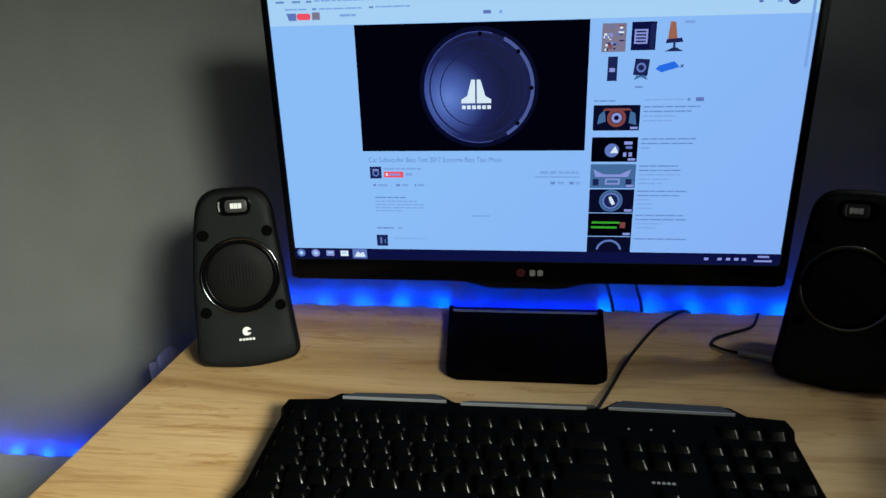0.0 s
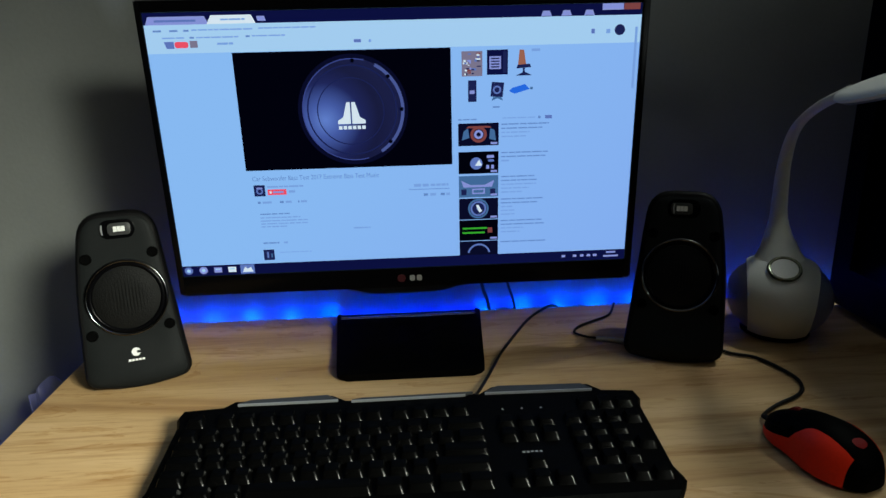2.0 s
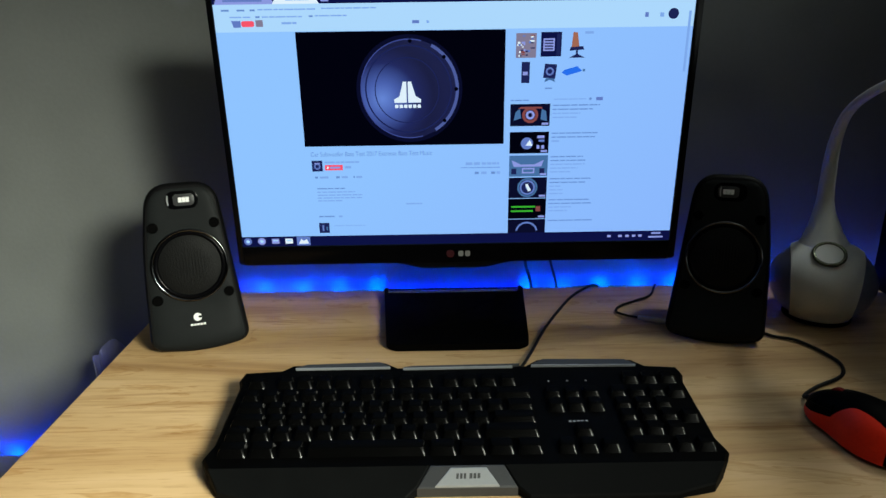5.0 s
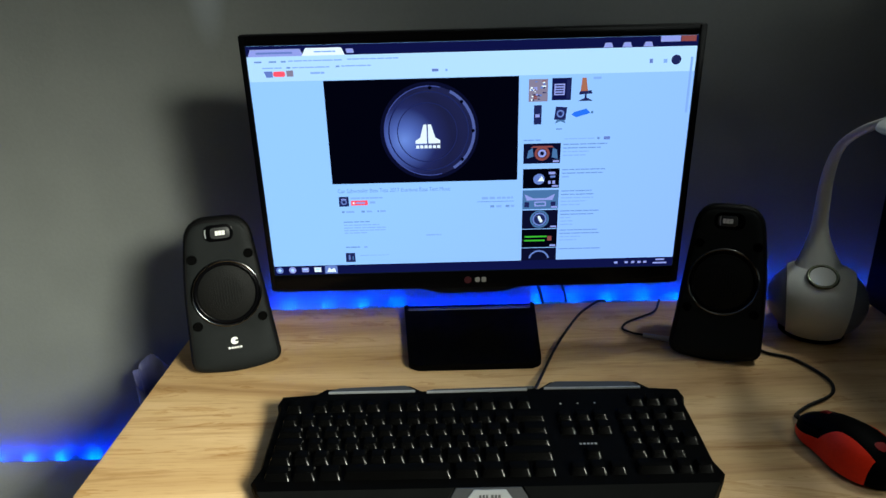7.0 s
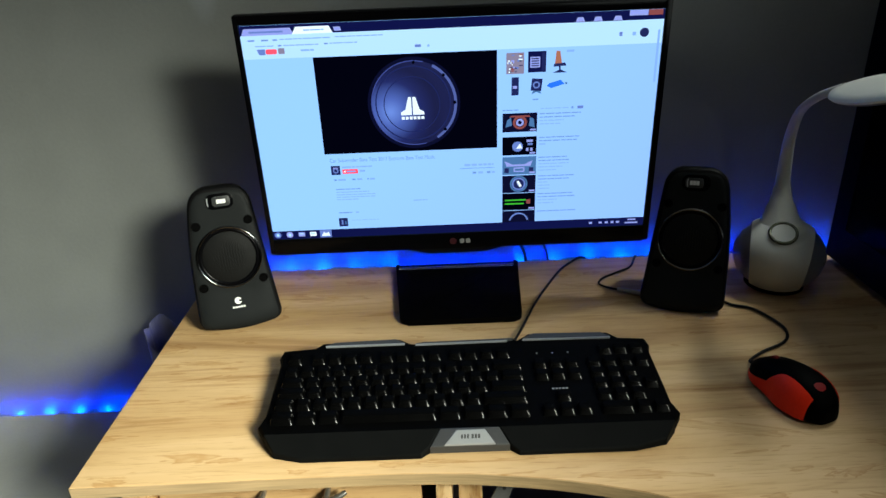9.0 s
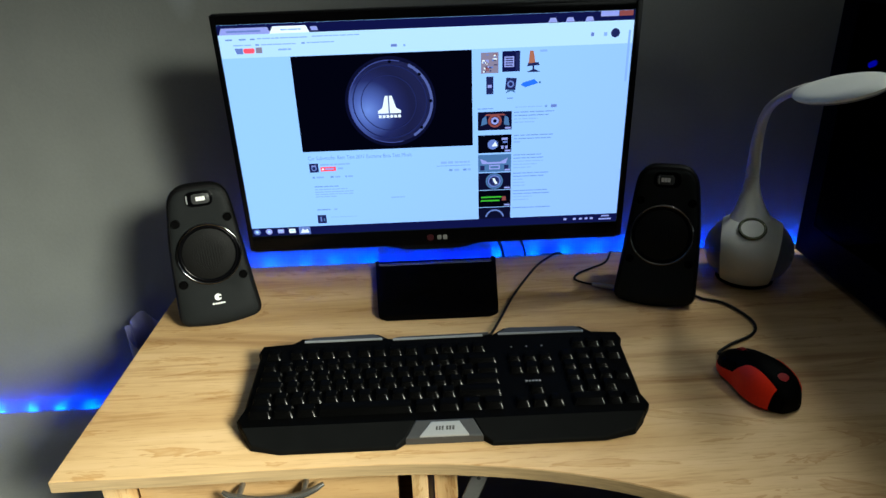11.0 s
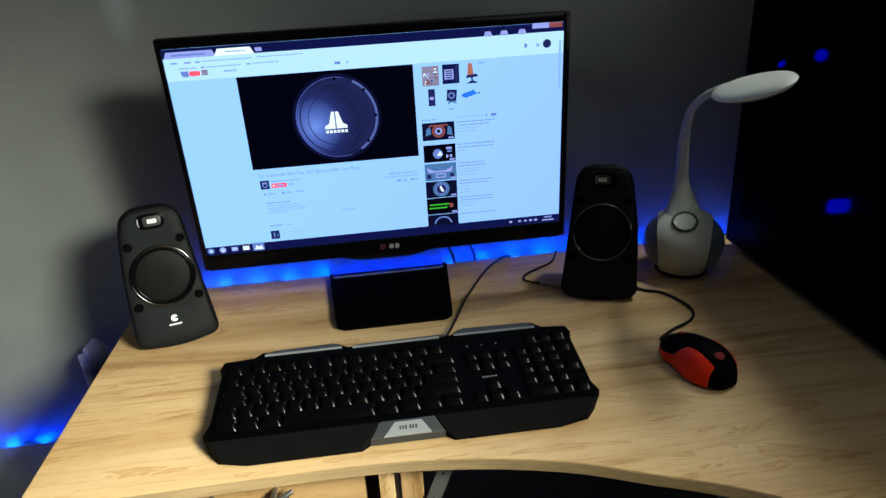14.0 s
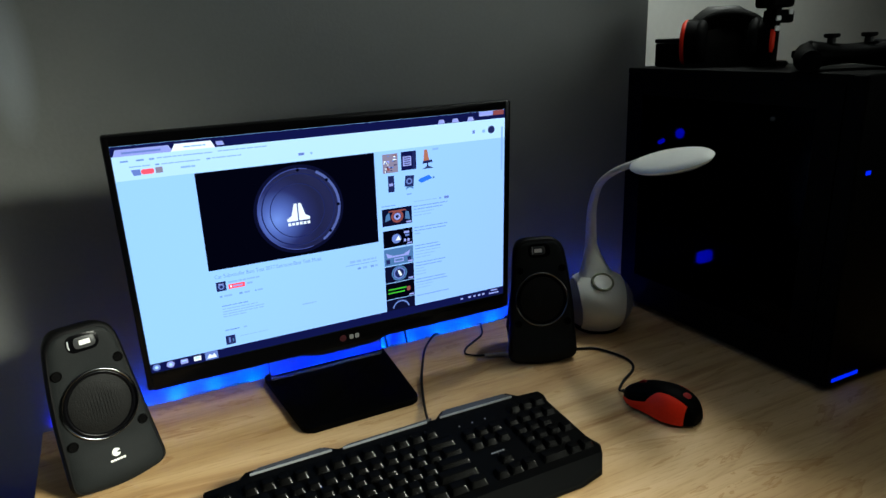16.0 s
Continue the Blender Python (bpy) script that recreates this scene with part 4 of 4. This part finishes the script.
# ---------------------------------------------------------------- mouse
def mouse():
    top = thing("computer_mouse", "black and red gaming mouse with a humped back on the desk", "mouse", pose(0.5375, 0.6305, 0.7503, 0, 0, 17))
    L = 0.121

    def ringpts(t, d=0.0, n=36, low=0.0):
        """Cross-section at t from tail 0 to nose 1."""
        y = -L / 2 + L * t
        q = max(0.0, 1 - abs(2 * t - 0.96) ** 2.8 / 1.12)
        w = 0.0355 * q ** 0.55 * (1 - 0.15 * math.exp(-((t - 0.58) / 0.16) ** 2))
        w *= 1 - 0.22 * max(0.0, (t - 0.5) / 0.5) ** 1.5
        h = 0.008 + 0.038 * max(0.0, 1 - ((t - 0.40) / 0.63) ** 2) ** 0.75
        h = min(h, 0.006 + 0.042 * q ** 0.5)
        pts = []
        for k in range(n):
            a = 2 * math.pi * k / n
            c, s = math.cos(a), math.sin(a)
            x = (w - d) * (abs(c) ** 0.8) * (1 if c > 0 else -1)
            z = 0.005 + (h - d - 0.005) * max(0, s) ** 0.85 if s > 0 else 0.005 + 0.004 * s
            pts.append((x, y * (1 - d / L * 2), z + low))
        return pts
    ts = [-0.005, 0.005, 0.02, 0.05, 0.09, 0.16, 0.25, 0.35, 0.45, 0.55, 0.65, 0.75, 0.84, 0.91, 0.95, 0.975, 0.99]
    part("shell", loft([ringpts(t) for t in ts]), KEY, top, smooth=60)

    def patch(t0, t1, low, high, lift_by, nt=14, na=10):
        """A raised skin over the shell from t0 to t1; its bounds in degrees are numbers or functions of 0..1."""
        bm = bmesh.new()
        grids = []
        for level in (-0.0006, lift_by):
            g = []
            for i in range(nt + 1):
                f = i / nt
                a0 = low(f) if callable(low) else low
                a1 = high(f) if callable(high) else high
                r = ringpts(t0 + (t1 - t0) * f, -level, 360)
                row = []
                for j in range(na + 1):
                    a = a0 + (a1 - a0) * j / na
                    k = int(math.floor(a))
                    row.append(bm.verts.new(Vector(r[k % 360]).lerp(Vector(r[(k + 1) % 360]), a - k)))
                g.append(row)
            grids.append(g)
        for g in grids:
            for i in range(nt):
                for j in range(na):
                    bm.faces.new((g[i][j], g[i + 1][j], g[i + 1][j + 1], g[i][j + 1]))
        lo, hi = grids
        for i in range(nt):
            for j in (0, na):
                bm.faces.new((lo[i][j], lo[i + 1][j], hi[i + 1][j], hi[i][j]))
        for i in (0, nt):
            for j in range(na):
                bm.faces.new((lo[i][j], lo[i][j + 1], hi[i][j + 1], hi[i][j]))
        return bm

    def lens(middle, half):
        """Bounds of a spot with pointed ends."""
        def w(f):
            return half * math.sqrt(max(0.01, 1 - (2 * f - 1) ** 2))
        return lambda f: middle - w(f), lambda f: middle + w(f)

    part("side_grip", patch(0.085, 0.60, lambda f: 126 - 8 * math.sin(math.pi * min(1, f * 1.2)) + 40 * max(0.0, (f - 0.62) / 0.38) ** 2, 196, 0.0009, 40, 22), RED, top, "red side grip", 60)
    part("thumb_rest", patch(0.50, 0.95, lambda f: 156 + 14 * f, 196, 0.0004, 28, 10), RED, top, "red thumb rest", 60)
    part("side_grip", patch(0.10, 0.72, -10, lambda f: 20 + 32 * math.sin(math.pi * (0.12 + 0.8 * f)), 0.0007, 28, 14), RED, top, "red side grip", 60)
    part("thumb_button", patch(0.60, 0.71, 137, 147, 0.0016, 10, 5), KEY, top, smooth=60)
    part("thumb_button", patch(0.72, 0.84, 137, 147, 0.0016, 10, 5), KEY, top, smooth=60)
    part("button_split", patch(0.62, 0.95, 89, 91, 0.0003, 10, 2), GLOSS, top)
    part("scroll_wheel", move(disc(0.0095, -0.0035, 0.0035, 28, 0.001), pose(0, 0.027, 0.0305, 0, 90, 0)), RED_DARK, top, "dark red scroll wheel")
    part("printed_mark", patch(0.105, 0.195, *lens(92, 9), 0.0003, 12, 6), RED_DARK, top, "round red print")
    part("cable_boot", move(tube([(0, 0.054, 0.009), (0.0, 0.065, 0.008)], 0.0032, 6, 10), pose(0, 0, 0)), CABLE, top)
    part("foot_pad", box(-0.02, 0.02, -0.045, 0.045, 0.0, 0.0016), CABLE, top)
    return top


mouse()


# ---------------------------------------------------------------- desk lamp
def desk_lamp():
    top = thing("desk_lamp", "white round-based desk lamp with bent neck and disc head, switched off", "lamp", pose(0.6560, 0.927, 0.7505))
    def ball(inset=0.0):
        prof = []
        for k in range(25):
            a = -math.pi / 2 + 0.42 + (math.pi - 0.42) * k / 24
            prof.append((max(0.0006, (0.0700 - inset) * math.cos(a)), 0.0535 + (0.0585 - inset) * math.sin(a)))
        return turned(prof, 64)
    part("base_core", ball(0.0012), LAMP_SIDE, top, "smoky grey translucent sides", 60)
    # white band over the middle of the ball, open to both sides
    loops = []
    for k in range(61):
        a = radians(-66 + 312 * k / 60)
        w = 0.0405 + 0.005 * math.sin(a)
        row = []
        for r in (0.0715, 0.0680):
            cols = [-w + 2 * w * j / 12 for j in range(13)]
            if r < 0.0715:
                cols = cols[::-1]
            for x in cols:
                q = math.sqrt(max(r * r - x * x, 1e-6))
                row.append((x, -q * math.cos(a), 0.0535 + 0.845 * q * math.sin(a)))
        loops.append(row)
    part("base_shell", move(loft(loops), pose(0, 0, 0, 0, 0, -26)), LAMP_WHITE, top, smooth=50)
    part("base_foot", move(disc(0.045, 0, 0.006, 40, 0.001), pose(0, 0, 0)), SATIN, top, "dark rubber foot")
    tilt = pose(0, 0, 0, 0, 0, -26) @ pose(0.0, -0.0385, 0.1045, 33, 0, 0)
    part("touch_ring", move(ring(0.0190, 0.0026, 48, 8), tilt), CHROME, top, "thin dark chrome ring", 80)
    part("touch_button", move(turned([(0.0178, -0.003), (0.0178, 0.0008), (0.010, 0.0014), (0.0005, 0.0016)], 40), tilt), LAMP_WHITE, top, smooth=50)
    path = [(-0.002, 0.006, 0.098), (-0.002, 0.019, 0.150), (-0.004, 0.020, 0.195), (-0.008, 0.012, 0.244), (-0.014, -0.014, 0.288), (-0.016, -0.056, 0.318), (-0.0145, -0.112, 0.3425)]
    part("neck", tube(path, lambda t: 0.0108 - 0.0050 * min(1, max(0, (t - 0.25) / 0.5)) + 0.026 * max(0, 1 - t / 0.265) ** 2.0, 60, 20), LAMP_WHITE, top, smooth=60)
    prof = [(0.02, -0.0055), (0.75, -0.0050), (0.95, -0.0035), (1.0, 0.0), (0.96, 0.0032), (0.75, 0.0062), (0.3, 0.0082), (0.02, 0.0085)]
    loops = [[(0.0415 * r * math.cos(a), 0.0861 * r * math.sin(a), z) for a in (2 * math.pi * i / 48 for i in range(48))] for r, z in prof]
    part("lamp_head", move(loft(loops), pose(-0.0177, -0.1843, 0.3547, -11.0, -22.3, 1.8)), LAMP_WHITE, top, smooth=50)
    part("diffuser", move(slab([(0.036 * math.cos(a), 0.077 * math.sin(a)) for a in (2 * math.pi * i / 40 for i in range(40))], -0.0068, -0.0048, 0.0006), pose(-0.0177, -0.1843, 0.3547, -11.0, -22.3, 1.8)), LAMP_SIDE, top)
    return top


desk_lamp()


# ---------------------------------------------------------------- computer tower
def tower():
    top = thing("computer_tower", "black computer tower with smoked side window and blue lights", "computer")
    x0, x1, y0, y1, z0, z1 = 0.785, 0.995, 0.548, 1.008, 0.762, 1.234
    t = 0.004
    part("floor_plate", box(x0, x1, y0 + 0.02, y1, z0, z0 + t), CASE, top)
    part("top_plate", box(x0 - 0.003, x1, y0 + 0.01, y1, z1 - 0.012, z1, 0.003), CASE, top)
    part("back_plate", box(x0 + 0.002, x1, y1 - t, y1, z0 + t, z1 - 0.012), CASE, top)
    part("far_side", box(x1 - t, x1, y0 + 0.02, y1 - t, z0 + t, z1 - 0.012), CASE, top)
    part("front_panel", box(x0 - 0.002, x1, y0 - 0.012, y0 + 0.02, z0 - 0.002, z1, 0.006, 3), CASE, top)
    # side: steel frame round a smoked window
    wy0, wy1, wz0, wz1 = y0 + 0.06, y1 - 0.04, z0 + 0.06, z1 - 0.05
    for a, b, c, d in ((y0 + 0.0205, wy0, z0, z1 - 0.0125), (wy1, y1, z0, z1 - 0.0125), (wy0, wy1, z0, wz0), (wy0, wy1, wz1, z1 - 0.0125)):
        part("side_frame", box(x0 - 0.001, x0 + 0.0015, a, b, c, d), CASE, top)
    part("side_window", box(x0 - 0.0005, x0 + 0.0025, wy0 + 0.0002, wy1 - 0.0002, wz0 + 0.0002, wz1 - 0.0002), SMOKED, top, "smoked clear window")
    part("board", box(x1 - 0.02, x1 - 0.016, y0 + 0.15, y1 - 0.03, z0 + 0.12, z1 - 0.05), CASE, top)
    fan = part("fan", move(ring(0.052, 0.006, 48, 8), pose(0.905, y1 - 0.018, 1.10, 90)), CASE, top, "case fan with blue lights", 60)
    for k in range(7):
        part("fan_blade", move(box(-0.004, 0.006, 0.012, 0.046, -0.001, 0.001), pose(0.905, y1 - 0.018, 1.10, 90, 0, 0) @ pose(0, 0, 0, 0, 0, k * 360 / 7) @ pose(0, 0, 0, 0, 30, 0)), CASE, fan)
    part("fan_light", move(disc(0.010, 0, 0.004, 20), pose(0.902, y1 - 0.024, 1.098, 90)), INNER_LED, fan)
    part("board_light", box(0.936, 0.974, 0.940, 0.944, 0.822, 0.846, 0.006), INNER_LED, top)
    part("card", box(0.86, x1 - 0.022, 0.70, y1 - 0.03, 0.915, 0.945, 0.003), CASE, top)
    part("drive_light", move(slab(round_rect(0.018, 0.008, 0.0039), 0, 0.002), pose(x0 + 0.006, 0.920, 1.1, 90, 25, 90)), INNER_LED, top)
    part("front_light", box(x0 + 0.02, x0 + 0.030, y0 - 0.0135, y0 - 0.0118, 1.094, 1.100, 0.0005), CASE_LED, top)
    # glowing bar that stands in for a blue reflection low on the front
    part("lower_reflection", box(x0 + 0.012, x0 + 0.075, y0 - 0.0135, y0 - 0.0118, 0.768, 0.774, 0.0005), CASE_LED, top)
    part("panel_screw", move(disc(0.005, 0, 0.006, 16, 0.001), pose(x0 - 0.001, y1 - 0.012, 1.205, 0, -90, 0)), CASE, top)
    part("side_badge", box(x0 - 0.0022, x0 - 0.001, 0.674, 0.682, 1.160, 1.166, 0.0004), GREY, top)
    for y in (y0 + 0.04, y1 - 0.04):
        for x in (x0 + 0.03, x1 - 0.03):
            part("foot", move(disc(0.014, 0.7505, z0, 20, 0.002), pose(x, y, 0)), CABLE, top)
    return top


tower()


def headset():
    top = thing("headset", "black headset with red trim lying on the computer tower", "headphones", pose(0.885, 0.865, 1.2345))
    band = [(0.055 * math.cos(a) * 1.15, 0.0, 0.033 + 0.050 * math.sin(a)) for a in (radians(-10 + 200 * i / 14) for i in range(15))]
    part("headband", move(tube(band, lambda t: 0.0115 + 0.004 * math.sin(math.pi * t), 50, 12), pose(0, 0, 0, 0, 0, -56)), KEY, top, smooth=60)
    for s in (-1, 1):
        m = pose(0, 0, 0, 0, 0, -56) @ pose(s * 0.062, 0, 0.042, 0, 90 * s, 0)
        cup = part("ear_cup", move(turned([(0.020, -0.020), (0.036, -0.016), (0.041, -0.004), (0.041, 0.008), (0.031, 0.014), (0.012, 0.016)], 36), m), KEY, top, smooth=50)
        part("cup_trim", move(ring(0.0345, 0.0066, 40, 10), m @ pose(0, 0, 0.010)), RED, cup, "red ring", 70)
        part("ear_pad", move(ring(0.030, 0.011, 36, 10), m @ pose(0, 0, -0.018)), SATIN, cup, smooth=80)
        part("cup_badge", move(disc(0.009, 0, 0.003, 20, 0.001), m @ pose(0, 0, 0.0145)), GREY, cup)
    return top


headset()


def small_box():
    top = thing("small_box", "small black box on the computer tower by the wall", "box", pose(0.862, 0.962, 1.2345))
    part("body", box(-0.030, 0.030, -0.03, 0.03, 0, 0.042, 0.003), KEY, top)
    part("lid", box(-0.031, 0.031, -0.031, 0.031, 0.0425, 0.050, 0.002), SATIN, top)
    return top


small_box()


def webcam_stand():
    top = thing("desk_microphone", "dark upright stand with two small bright highlights on the tower", "stand", pose(0.905, 0.792, 1.2345))
    part("base", disc(0.03, 0, 0.008, 32, 0.002), KEY, top)
    part("stem", move(tube([(0, 0, 0.006), (0, 0, 0.06), (0.0, 0, 0.10)], 0.012, 10, 14), pose(0, 0, 0)), KEY, top)
    part("bracket", box(-0.01, 0.035, -0.014, 0.014, 0.070, 0.092, 0.004), KEY, top)
    part("head", box(-0.028, 0.028, -0.02, 0.02, 0.095, 0.20, 0.008, 3), KEY, top)
    # bright glints, put on as small white patches
    for dz, dx in ((0.062, -0.006), (0.078, -0.005), (0.088, 0.024)):
        part("glint_patch", move(box(-0.005, 0.005, -0.016, -0.0125, -0.004, 0.004, 0.001), pose(dx, 0, dz)), PRINT, top, "small white patch standing in for a glint")
    return top


webcam_stand()


def gamepad():
    top = thing("game_controller", "dark game controller resting on the computer tower", "controller", pose(0.885, 0.645, 1.2345, 0, 0, -35))
    loops = []
    for k in range(17):
        t = -1 + 2 * k / 16
        x = 0.067 * t
        y0 = -0.020 - 0.045 * abs(t) ** 3
        h = 0.020 + 0.012 * abs(t) ** 1.5 if abs(t) < 0.95 else 0.014
        d = 0.036 * (1 - 0.35 * abs(t) ** 4)
        loops.append([(x, y0 / 2 + d * math.cos(a), 0.022 + h * 0.72 * math.sin(a)) for a in (2 * math.pi * i / 20 for i in range(20))])
    part("shell", loft(loops), KEY, top, smooth=60)
    for s in (-1, 1):
        part("grip", move(tube([(s * 0.058, -0.02, 0.022), (s * 0.072, -0.055, 0.017), (s * 0.075, -0.085, 0.0155)], lambda t: 0.0195 - 0.004 * t, 14, 14), pose(0, 0, 0)), KEY, top, smooth=60)
        st = part("thumb_stick", move(disc(0.006, 0.034, 0.046, 18), pose(s * 0.026, -0.016, 0)), CABLE, top)
        part("stick_cap", move(turned([(0.010, 0.046), (0.0115, 0.049), (0.0105, 0.052), (0.004, 0.0512)], 24), pose(s * 0.026, -0.016, 0)), SATIN, st)
        part("shoulder_button", box(s * 0.052 - 0.016, s * 0.052 + 0.016, 0.016, 0.026, 0.016, 0.028, 0.003), SATIN, top)
    for dx, dy in ((0, 0.009), (0.009, 0), (0, -0.009), (-0.009, 0)):
        part("button", move(disc(0.004, 0.036, 0.041, 16, 0.0008), pose(0.056 + dx, 0.008 + dy, 0)), GREY, top)
    return top


gamepad()


# Dark bulk added behind the headset to close the gap under its band.
def pouch():
    loops = []
    for k in range(12):
        f = k / 11
        s = math.cos(f * 1.45) ** 0.55
        loops.append([(0.085 * s * math.cos(a) * (1 + 0.05 * math.sin(3 * a + 4 * f)), 0.050 * s * math.sin(a) * (1 + 0.06 * math.sin(5 * a)), 0.104 * f ** 0.85) for a in (2 * math.pi * i / 36 for i in range(36))])
    ob = part("dark_bulk", loft(loops), CABLE, smooth=60, m=pose(0.905, 0.900, 1.2345, 0, 0, -38))
    return tagged(ob, "dark rounded bulk added behind the headset on the tower", "pouch")


pouch()


# ---------------------------------------------------------------- cables, bag, small things
def cable(name, points, r, label, n=48):
    ob = part(name, tube(points, r, n, 8), CABLE, smooth=60)
    return tagged(ob, label, "cable")


cable("keyboard_cable", [(0.207, 0.752, 0.769), (0.214, 0.775, 0.7600), (0.232, 0.825, 0.7535), (0.258, 0.890, 0.7530), (0.290, 0.955, 0.7530), (0.318, 1.005, 0.7530), (0.345, 1.035, 0.7545), (0.362, 1.050, 0.7535), (0.374, 1.060, 0.742), (0.380, 1.062, 0.70)], 0.0021, "thin black keyboard cable running over the desk to the wall")
cable("mouse_cable", [(0.5188, 0.691, 0.7582), (0.5215, 0.703, 0.7545), (0.548, 0.724, 0.7530), (0.585, 0.744, 0.7530), (0.602, 0.766, 0.7530), (0.604, 0.795, 0.7530), (0.585, 0.842, 0.7530), (0.550, 0.868, 0.7530), (0.530, 0.96, 0.7530), (0.525, 1.045, 0.7545), (0.525, 1.060, 0.74)], 0.0022, "thin black mouse cable curling behind the speaker")
cable("monitor_cable", [(0.232, 0.935, 0.900), (0.238, 0.985, 0.850), (0.250, 1.035, 0.795), (0.262, 1.058, 0.755), (0.268, 1.062, 0.70)], 0.0028, "black monitor cable hanging behind the screen")
cable("monitor_cable", [(0.262, 0.935, 0.900), (0.272, 0.985, 0.852), (0.290, 1.035, 0.795), (0.303, 1.058, 0.755), (0.310, 1.062, 0.70)], 0.0022, "thin black monitor cable hanging behind the screen")


def audio_plug():
    top = thing("audio_plug", "pale audio plug with a looped black lead beside the speaker", "plug")
    part("sleeve", tube([(0.396, 0.918, 0.7555), (0.418, 0.908, 0.7555), (0.440, 0.898, 0.7555)], lambda t: 0.0032 + 0.0012 * t, 12, 12), PLUG, top, "pale plastic sleeve")
    part("lead", tube([(0.396, 0.918, 0.7555), (0.382, 0.928, 0.7545), (0.372, 0.946, 0.7530), (0.384, 0.966, 0.7530), (0.412, 0.985, 0.7530), (0.440, 1.005, 0.7530), (0.46, 1.045, 0.7540)], 0.0019, 40, 8), CABLE, top)
    return top


audio_plug()


def bag():
    """An open thin bag standing on the bench between desk and wall."""
    loops = []
    rnd = random.Random(3)
    for k in range(13):
        t = k / 12
        z = 0.451 + 0.192 * t
        r = 0.032 + 0.006 * t
        row = []
        for i in range(40):
            a = 2 * math.pi * i / 40
            f = 1 + 0.07 * math.sin(5 * a + 2 * t) + 0.05 * math.sin(9 * a - 3 * t)
            dz = (0.030 * math.cos(a - 2.3) + 0.008 * math.sin(4 * a)) * t ** 3
            row.append((r * f * math.cos(a), 0.7 * r * f * math.sin(a), z + dz))
        loops.append(row)
    outer = loops
    inner = [[(x * 0.975, y * 0.975, z) for x, y, z in row] for row in loops[::-1]][:-1]
    inner.append([(x * 0.97, y * 0.97, 0.4525) for x, y, z in loops[0]])
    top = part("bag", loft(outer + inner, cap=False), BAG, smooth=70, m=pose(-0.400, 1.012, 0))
    tagged(top, "thin white open bag standing between desk and wall", "bag")
    part("print_bar", box(-0.013, 0.013, -0.0275, -0.0255, 0.570, 0.577, 0.0005), DARK_PRINT, top)
    return top


bag()


def remote(label, m, w, d):
    top = thing("remote_control", label, "remote", m)
    part("body", slab(round_rect(w, d, 0.014), 0, 0.020, 0.004, 3), BLACK, top, smooth=50)
    for i in range(2):
        for j in range(5):
            part("button", move(slab(round_rect(0.010, 0.008, 0.002), 0.020, 0.022, 0.0006), pose(-0.008 + 0.016 * i, -0.05 + 0.022 * j, 0)), SATIN, top)
    return top


remote("black remote control on the grey bench by the wall", pose(-0.885, 1.012, 0.4505, 0, 0, 84), 0.055, 0.17)
remote("black remote control on the grey bench near its seam", pose(-0.768, 0.868, 0.4505, 0, 0, 74), 0.045, 0.155)
